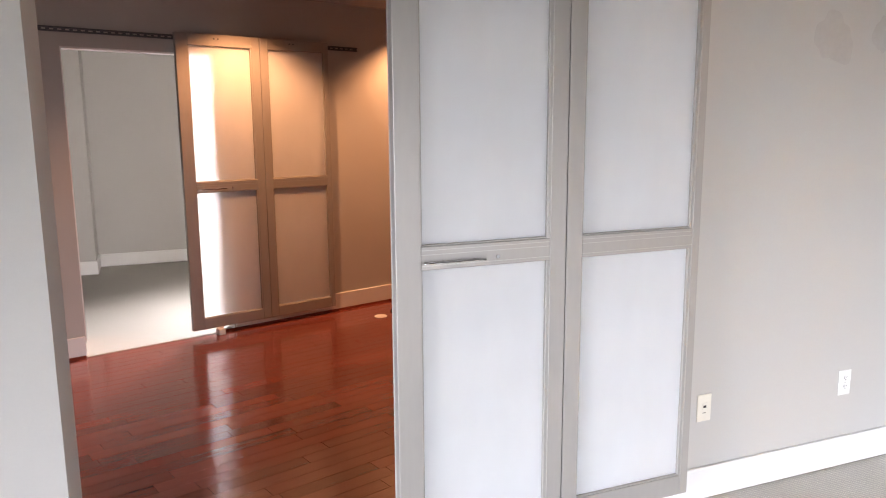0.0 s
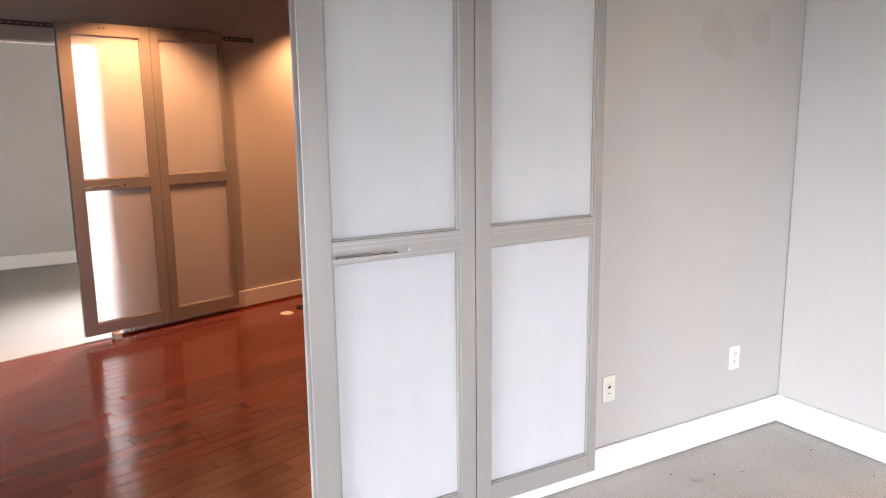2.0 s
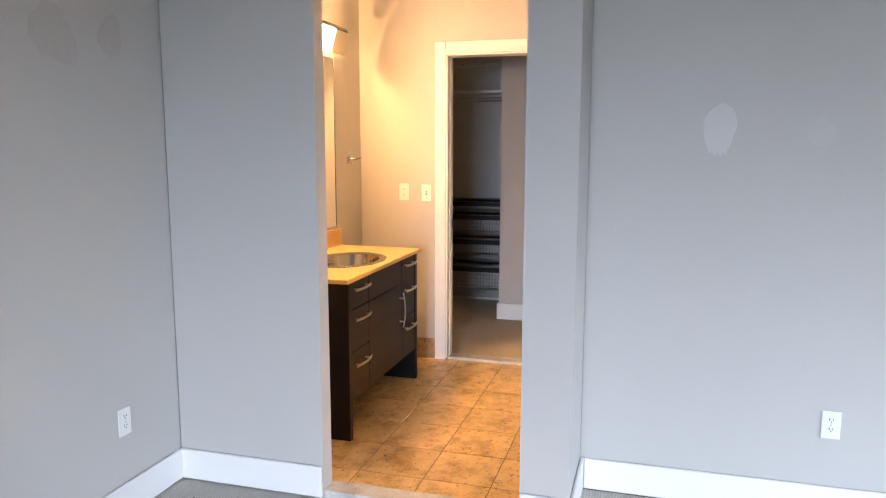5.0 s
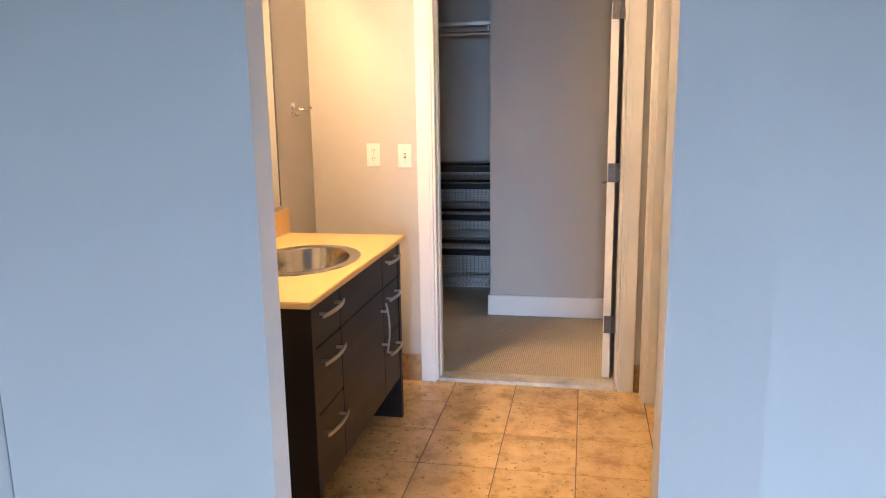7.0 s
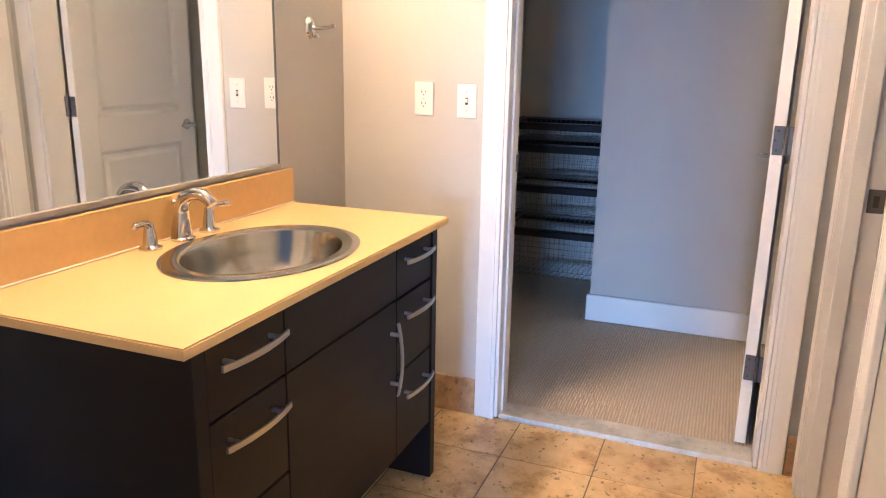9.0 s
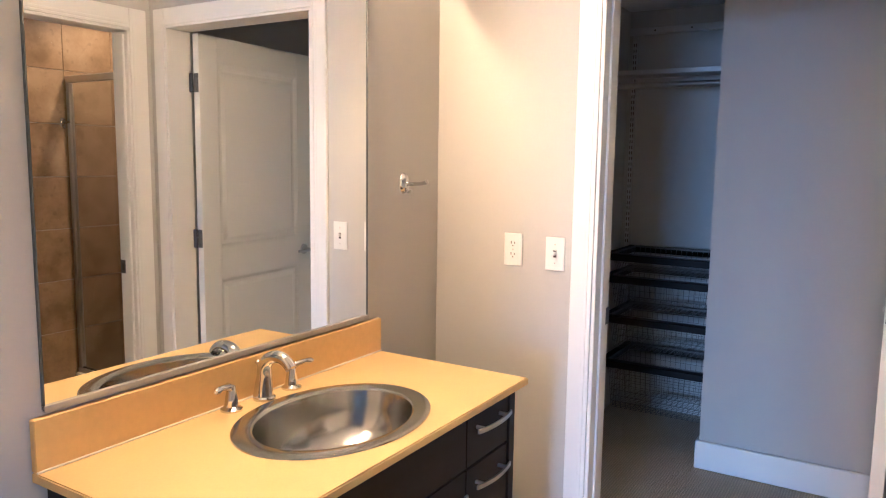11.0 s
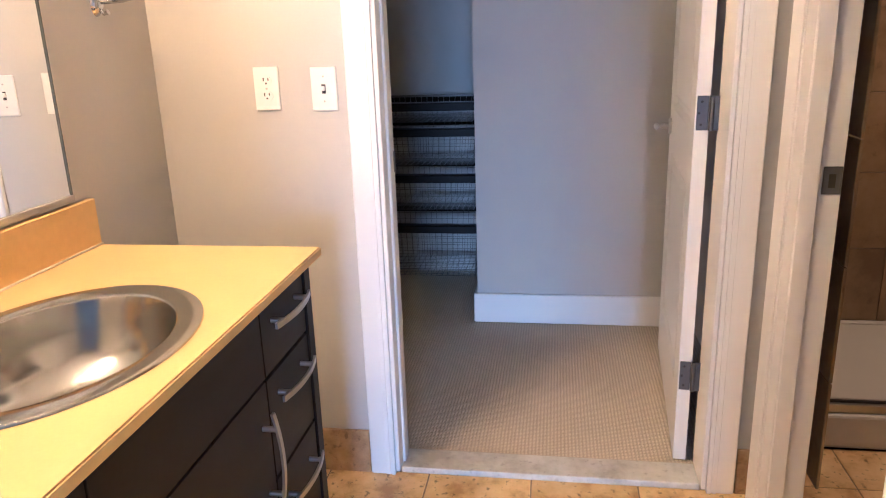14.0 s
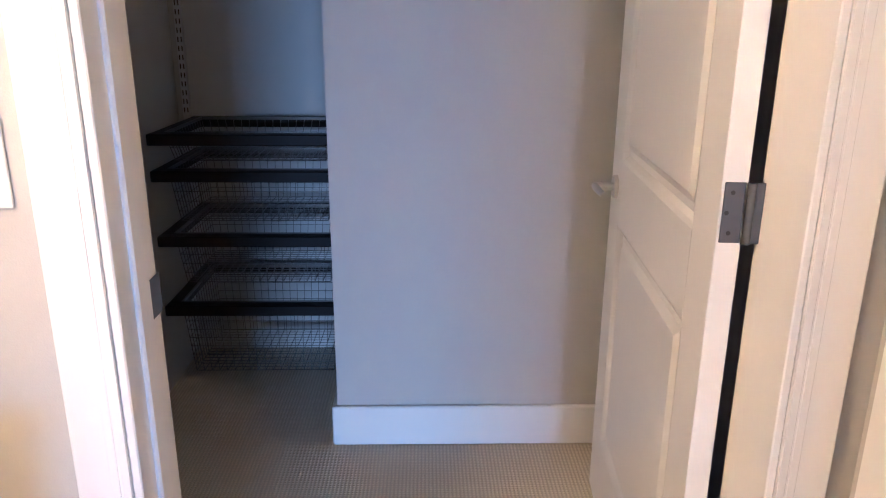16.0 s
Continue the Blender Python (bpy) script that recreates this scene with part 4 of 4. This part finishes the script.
def wire_basket(z, depth, label):
    """Pull-out basket: dark wooden frame with a wire mesh tray below it."""
    g = thing("closet_basket", pose(0, 0, z), label, "wire basket", "closet baskets")
    w = 0.042
    part("front_bar", bm_box(BX0, BX0 + w, BY0, BY1, -0.028, 0.008, 0.003), BASKETWOOD, g)
    part("back_bar", bm_box(BX1 - w, BX1, BY0, BY1, -0.028, 0.008, 0.003), BASKETWOOD, g)
    for a, b in ((BY0, BY0 + w), (BY1 - w, BY1)):
        part("side_bar", bm_box(BX0 + w, BX1 - w, a, b, -0.028, 0.007, 0.003), BASKETWOOD, g)
    rim = bm_box(BX0 + w, BX1 - w, BY0 + w, BY0 + w + 0.006, 0.0, 0.010)
    bm_box(BX0 + w, BX1 - w, BY1 - w - 0.006, BY1 - w, 0.0, 0.010, bm=rim)
    bm_box(BX0 + w, BX0 + w + 0.006, BY0 + w, BY1 - w, 0.0, 0.010, bm=rim)
    bm_box(BX1 - w - 0.006, BX1 - w, BY0 + w, BY1 - w, 0.0, 0.010, bm=rim)
    part("wire_rim", rim, WIRE, g)
    x0, x1, y0, y1 = BX0 + w + 0.003, BX1 - w - 0.003, BY0 + w + 0.003, BY1 - w - 0.003
    verts, faces = [], []

    def rod(p, q, r=0.0013):
        p, q = Vector(p), Vector(q)
        d = (q - p).normalized()
        s = d.orthogonal().normalized()
        t = d.cross(s)
        i = len(verts)
        for c in (p, q):
            verts.extend([c + s * r, c + t * r, c - s * r, c - t * r])
        faces.extend([(i + k, i + (k + 1) % 4, i + 4 + (k + 1) % 4, i + 4 + k) for k in range(4)])

    bx0, bx1, by0, by1 = x0 + 0.02, x1 - 0.02, y0 + 0.02, y1 - 0.02
    step = 0.028
    ny, nx = int((y1 - y0) / step), int((x1 - x0) / step)
    for k in range(ny + 1):
        f = k / ny
        y, yb = y0 + f * (y1 - y0), by0 + f * (by1 - by0)
        rod((x0, y, 0.0), (bx0, yb, -depth))
        rod((bx0, yb, -depth), (bx1, yb, -depth))
        rod((x1, y, 0.0), (bx1, yb, -depth))
    for k in range(nx + 1):
        f = k / nx
        x, xb = x0 + f * (x1 - x0), bx0 + f * (bx1 - bx0)
        rod((x, y0, 0.0), (xb, by0, -depth))
        rod((xb, by0, -depth), (xb, by1, -depth))
        rod((x, y1, 0.0), (xb, by1, -depth))
    nz = max(2, int(depth / 0.03))
    for k in range(1, nz + 1):
        f = k / nz
        a, b, c, e = x0 + f * 0.02, x1 - f * 0.02, y0 + f * 0.02, y1 - f * 0.02
        for p, q in (((a, c), (b, c)), ((b, c), (b, e)), ((b, e), (a, e)), ((a, e), (a, c))):
            rod((*p, -depth * f), (*q, -depth * f))
    me = bpy.data.meshes.new("mesh_tray")
    me.from_pydata([tuple(v) for v in verts], [], faces)
    me.materials.append(WIRE)
    ob = new("mesh_tray", me)
    ob.parent = g
    tagged(ob, "grey wire mesh tray")
    for y in (BY0 + 0.01, BY1 - 0.01):
        part("bracket", bm_box(BX1, 7.204, y - 0.008, y + 0.008, -0.05, 0.0), PLATINUM, g)
    return g


wire_basket(0.962, 0.085, "shallow dark-framed wire closet basket, empty")
wire_basket(0.845, 0.17, "dark-framed wire closet basket, empty")
wire_basket(0.629, 0.17, "dark-framed wire closet basket, empty")
wire_basket(0.386, 0.26, "deep dark-framed wire closet basket, empty, above the floor")


def standard(y):
    g = thing("shelf_standard", pose(7.2195, y, 0), "slotted metal wall standard in the closet", "shelf standard", "closet wall standards")
    part("channel", bm_box(-0.016, -0.0005, -0.013, 0.013, 0.30, 2.17, 0.001), PLATINUM, g)
    k = 0
    while 0.99 + k * 0.032 < 2.14:
        z = 0.99 + k * 0.032
        for dy in (-0.006, 0.006):
            part("slot", bm_box(-0.0166, -0.0158, dy - 0.002, dy + 0.002, z - 0.009, z + 0.009), SLOT, g)
        k += 1


standard(2.262)
standard(1.70)
g = thing("hang_track", pose(0, 0, 0), "horizontal metal hang track high on the closet wall", "hang track")
part("rail", bm_box(7.196, 7.2195, 1.645, 2.297, 2.165, 2.205, 0.003), PLATINUM, g)
for y in (1.75, 1.95, 2.15):
    part("screw", bm_cyl((7.194, y, 2.185), (7.197, y, 2.185), 0.005, n=8), SLOT, g)
g = thing("wire_shelf", pose(0, 0, 0), "ventilated metal wire shelf with a front lip", "wire shelf")
SZ = 1.925
part("front_lip", bm_box(6.835, 6.842, 1.645, 2.297, SZ - 0.022, SZ + 0.002, 0.001), PLATINUM, g)
part("back_wire", bm_cyl((7.19, 1.645, SZ - 0.004), (7.19, 2.297, SZ - 0.004), 0.003, n=8), PLATINUM, g)
verts, faces = [], []
k = 0
while 1.655 + k * 0.0127 < 2.295:
    y = 1.655 + k * 0.0127
    i = len(verts)
    for x in (6.84, 7.19):
        verts += [(x, y - 0.0016, SZ - 0.001), (x, y + 0.0016, SZ - 0.001), (x, y + 0.0016, SZ + 0.0022), (x, y - 0.0016, SZ + 0.0022)]
    faces += [(i + q, i + (q + 1) % 4, i + 4 + (q + 1) % 4, i + 4 + q) for q in range(4)] + [(i, i + 3, i + 2, i + 1), (i + 4, i + 5, i + 6, i + 7)]
    k += 1
me = bpy.data.meshes.new("wire_deck")
me.from_pydata(verts, [], faces)
me.materials.append(PLATINUM)
o = new("wire_deck", me)
o.parent = g
for y in (1.70, 2.262):
    part("bracket", bm_prism([(6.86, y - 0.004), (7.205, y - 0.004), (7.205, y + 0.004), (6.86, y + 0.004)], SZ - 0.045, SZ - 0.005), PLATINUM, g)
g = thing("hanging_rod", pose(0, 0, 0), "polished oval closet hanging rod below the wire shelf", "hanging rod")
part("rod", bm_lathe([(0.0001, 0), (0.0155, 0), (0.0155, 0.65), (0.0001, 0.65)], 20), NICKEL, g, soft=True).matrix_local = pose(6.875, 2.296, SZ - 0.075, 90, 0, 0)
for y in (1.70, 2.262):
    part("rod_hook", bm_box(6.869, 6.881, y - 0.005, y + 0.005, SZ - 0.06, SZ - 0.02), PLATINUM, g)

# ---------------------------------------------------------------- shower
sh = thing("shower_enclosure", pose(0, 0, 0), "shower with a white acrylic base and a metal-framed glass door", "shower")
part("base_curb", bm_box(5.55, 5.64, -0.44, 0.590, FZ, 0.105, 0.010, seg=2), PAN, sh, "white acrylic curb")
part("base_pan", bm_box(5.64, 6.459, -0.44, 0.590, FZ, 0.055, 0.004), PAN, sh)
bm = bm_box(6.43, 6.46, -0.44, 0.590, 0.055, 0.064, 0.002)
bm_box(5.64, 6.43, 0.565, 0.590, 0.055, 0.064, 0.002, bm=bm)
part("base_upstand", bm, PAN, sh)
part("drain_cover", bm_lathe([(0.0001, 0.004), (0.045, 0.003), (0.052, 0.0)], 28, at=(5.915, 0.062, 0.0555)), HINGE, sh, "round steel drain cover", True)
part("sill_rail", bm_box(5.565, 5.61, -0.43, 0.588, 0.106, 0.135, 0.003), NICKEL, sh)
part("sill_seal", bm_box(5.578, 5.586, -0.43, 0.588, 0.135, 0.142), BLACK, sh)
part("header_rail", bm_box(5.57, 5.605, -0.43, 0.588, 1.87, 1.91, 0.003), NICKEL, sh)
for y0, y1 in ((0.553, 0.588), (0.055, 0.085), (-0.43, -0.40)):
    part("post", bm_box(5.57, 5.605, y0, y1, 0.136, 1.869, 0.003), NICKEL, sh)
o = part("glass_panel", bm_box(5.584, 5.590, -0.40, 0.055, 0.143, 1.869), CLEAR, sh, "clear fixed glass panel")
o.visible_shadow = False

# recessed light in the shower room ceiling
g = thing("ceiling_downlight", pose(5.75, 0.0, 2.432), "recessed round shower room downlight with a warm lamp", "downlight", "hall downlights")
part("trim_ring", bm_lathe([(0.06, -0.001), (0.085, -0.004), (0.085, -0.001)], 32), TRIM, g, soft=True)
lamp("shower_bulb", "SPOT", 42, (1.0, 0.66, 0.34), look((5.75, 0.0, 2.42), (5.75, 0.0, 0)), spot=(150, 0.4, 0.04))

# robe hook on the shower room wall
hook2 = thing("robe_hook", pose(5.552, -0.449, 1.634, 0, 0, 180), "chrome robe hook with an oval plate beside the shower", "robe hook")
o = part("plate", bm_lathe([(0.0001, 0.017), (0.014, 0.016), (0.024, 0.010), (0.028, 0.0)], 28, 0.78, 1.3), CHROME, hook2, soft=True)
o.matrix_local = pose(0, 0, 0, 90, 0, 0)
part("arm", bm_tube([(0, -0.008, 0.0), (0.006, -0.03, -0.002), (0.010, -0.066, 0.000), (0.012, -0.088, 0.006)], [0.009, 0.0065, 0.006, 0.0075], 14), CHROME, hook2, soft=True)
part("lower_hook", bm_tube([(0, -0.008, -0.018), (0, -0.020, -0.030), (0, -0.030, -0.026)], [0.006, 0.005, 0.006], 12), CHROME, hook2, soft=True)

# bedroom windows behind the walk, unseen; the south one is added to hold the fill light
for name, m, w in (("window_west", pose(-7.6, 0.3, 0, 0, 0, 90), 2.2), ("window_south_added", pose(1.7, -3.2, 0, 0, 0, 180), 2.7)):
    win = tagged(thing(name, m, "unseen wide white-framed window down to the skirting, round a window light", "window"), kind="structure")
    part("window_sill", bm_box(-w / 2 - 0.05, w / 2 + 0.05, -0.06, 0.02, 0.17, 0.199, 0.004), TRIM, win)
    for k in range(4):
        x = -w / 2 + (w - 0.05) * k / 3
        part("mullion", bm_box(x, x + 0.05, 0.05, 0.12, 0.2, 2.0, 0.004), TRIM, win)
    for z in (0.2, 1.95):
        part("window_frame", bm_box(-w / 2, w / 2, 0.045, 0.125, z, z + 0.05, 0.004), TRIM, win)

# specks of debris along the bedroom skirting
rng = random.Random(3)
bm = bmesh.new()
for k in range(13):
    x, y = rng.uniform(1.7, 3.1), 2.39 - abs(rng.gauss(0, 0.16))
    if k % 3 == 0:
        x, y = 3.20 - abs(rng.gauss(0, 0.1)), rng.uniform(1.6, 2.2)
    r = rng.uniform(0.002, 0.0055)
    bm_lathe([(0.0001, 0.0), (r, 0.001), (r * 0.7, 0.003), (0.0001, 0.0035)], 6, 1.0, rng.uniform(0.4, 1.0), at=(x, y, BZ), bm=bm)
tagged(part("carpet_debris", bm, BLACK), "dark specks of dirt on the bedroom carpet", "debris", kind="stuff")

# ---------------------------------------------------------------- pieces: tiles and boards
P = 0.307
tile_me = mesh_of(bm_box(-P / 2 + 0.0022, P / 2 - 0.0022, -P / 2 + 0.0022, P / 2 - 0.0022, -0.010, 0.0, 0.0018), TILE, "tile")


def grid_floor(name, x0, x1, y0, y1, ox, oy, label):
    """Floor of square tiles; whole tiles share one mesh, cut ones have their own."""
    f = structure(name, bm_box(x0, x1, y0, y1, -0.14, FZ - 0.0025), GROUT, label, "tile floor")
    i0, i1 = math.floor((x0 - ox) / P), math.ceil((x1 - ox) / P)
    j0, j1 = math.floor((y0 - oy) / P), math.ceil((y1 - oy) / P)
    for i in range(i0, i1):
        for j in range(j0, j1):
            a, b, c, d = ox + i * P, ox + (i + 1) * P, oy + j * P, oy + (j + 1) * P
            a2, b2, c2, d2 = max(a, x0), min(b, x1), max(c, y0), min(d, y1)
            if b2 - a2 < 0.02 or d2 - c2 < 0.02:
                continue
            if (a, b, c, d) == (a2, b2, c2, d2):
                t = new("tile", tile_me)
                t.location = ((a + b) / 2, (c + d) / 2, FZ)
            else:
                t = new("tile", mesh_of(bm_box(a2 + 0.0022, b2 - 0.0022, c2 + 0.0022, d2 - 0.0022, FZ - 0.010, FZ, 0.0018), TILE, "tile"))
            t.parent = f


grid_floor("floor_bath", 3.34, 5.29, 0.745, 2.38, 5.030 - 8 * P, 1.358 - 4 * P, "sand-coloured stone-look bathroom floor tiles")
grid_floor("floor_shower_room", 3.87, 5.55, -0.45, 0.745, 5.030 - 8 * P, 1.358 - 9 * P, "sand-coloured stone-look shower room floor tiles")

# tile skirting in the bathroom
for name, x0, x1, y0, y1, n in (("a", 5.278, 5.289, 1.842, 2.375, 2), ("b", 5.278, 5.289, 0.747, 0.787, 1), ("c", 3.66, 4.413, 0.747, 0.757, 4), ("d", 4.85, 5.276, 2.368, 2.379, 2)):
    s = structure("skirting_tile_run", bm_box(x0 + (0.004 if x1 - x0 < 0.02 else 0), x1, y0 + (0 if x1 - x0 < 0.02 else 0.003), y1 - (0.003 if name == "d" else 0), FZ, 0.128), GROUT, "sand-coloured tile skirting", "skirting")
    for k in range(n):
        if x1 - x0 < 0.02:
            a, b = y0 + (y1 - y0) * k / n + 0.0015, y0 + (y1 - y0) * (k + 1) / n - 0.0015
            t = part("tile", bm_box(x0 - 0.002, x1 - 0.002, a, b, FZ, 0.130, 0.0015), TILEBASE, s)
        else:
            a, b = x0 + (x1 - x0) * k / n + 0.0015, x0 + (x1 - x0) * (k + 1) / n - 0.0015
            t = part("tile", bm_box(a, b, y0 - (0.003 if name == "d" else 0) , y1 + (0.003 if name == "c" else -0.002), FZ, 0.130, 0.0015), TILEBASE, s)

# shower wall tiles
PW = 0.313
wall_tile_back = mesh_of(bm_box(-0.008, 0, -PW / 2 + 0.0015, PW / 2 - 0.0015, -PW / 2 + 0.0015, PW / 2 - 0.0015, 0.0012), SHOWERTILE, "tile")
wall_tile_side = mesh_of(bm_box(-PW / 2 + 0.0015, PW / 2 - 0.0015, -0.008, 0, -PW / 2 + 0.0015, PW / 2 - 0.0015, 0.0012), SHOWERTILE, "tile")
back, side, south = bpy.data.objects["wall_shower_back"], bpy.data.objects["wall_shower_side"], bpy.data.objects["wall_shower_south"]
for j in range(8):
    z = 0.064 + PW * (j + 0.5)
    if z + PW / 2 > 2.6:
        continue
    for i in range(5):
        y = 0.595 - PW * (i + 0.5)
        if y - PW / 2 < -0.75:
            continue
        t = new("tile", wall_tile_back)
        t.location, t.parent = (6.469, y, z), back
    for i in range(4):
        x = 6.459 - PW * (i + 0.5)
        if x - PW / 2 < 5.2:
            continue
        t = new("tile", wall_tile_side)
        t.location, t.parent = (x, 0.599, z), side
        t = new("tile", wall_tile_side)
        t.location, t.rotation_euler, t.parent = (x + 0.05, -0.449, z), (0, 0, math.pi), south

# hall floor boards, laid along the far wall
hall = bpy.data.objects["floor_hall_base"]
rng = random.Random(7)
BW = 0.083
lengths = (0.45, 0.62, 0.80, 1.0, 1.22)
board_me = [mesh_of(bm_box(0.0008, L - 0.0008, 0.0007, BW - 0.0007, -0.012, 0.0, 0.0008), WOOD, "board") for L in lengths]
row = 0
while row * BW < 3.75:
    y = -0.020 - (row + 1) * BW
    s, end = -0.75 - rng.uniform(0, 0.8), 2.75
    while s < end:
        k = rng.randrange(len(lengths))
        L = lengths[k]
        q = FAR @ Vector((s + L / 2, y + BW / 2, 0))
        ends = [FAR @ Vector((s + e, y + f, 0)) for e in (0, L) for f in (0, BW)]
        if min(e.y for e in ends) > 2.565 and -1.6 < q.x < 2.9 and q.x > -0.9 - 0.1 * (6 - q.y) and q.x < 0.9 + (q.y - 2.2) * 0.75:
            b = new("board", board_me[k])
            b.matrix_world = FAR @ pose(s, y, rng.uniform(-0.0006, 0.0))
            b.parent = hall
        s += L
    row += 1
# strip filling between the doorway sill and the boards
structure("floor_hall_edge", bm_prism([(-3.1, 2.564), (3.6, 2.564), (3.6, 6.64), (-3.1, 4.59)], -0.011, -0.006), WOOD, "glossy cherry hall floor beyond the doorway", "floor")
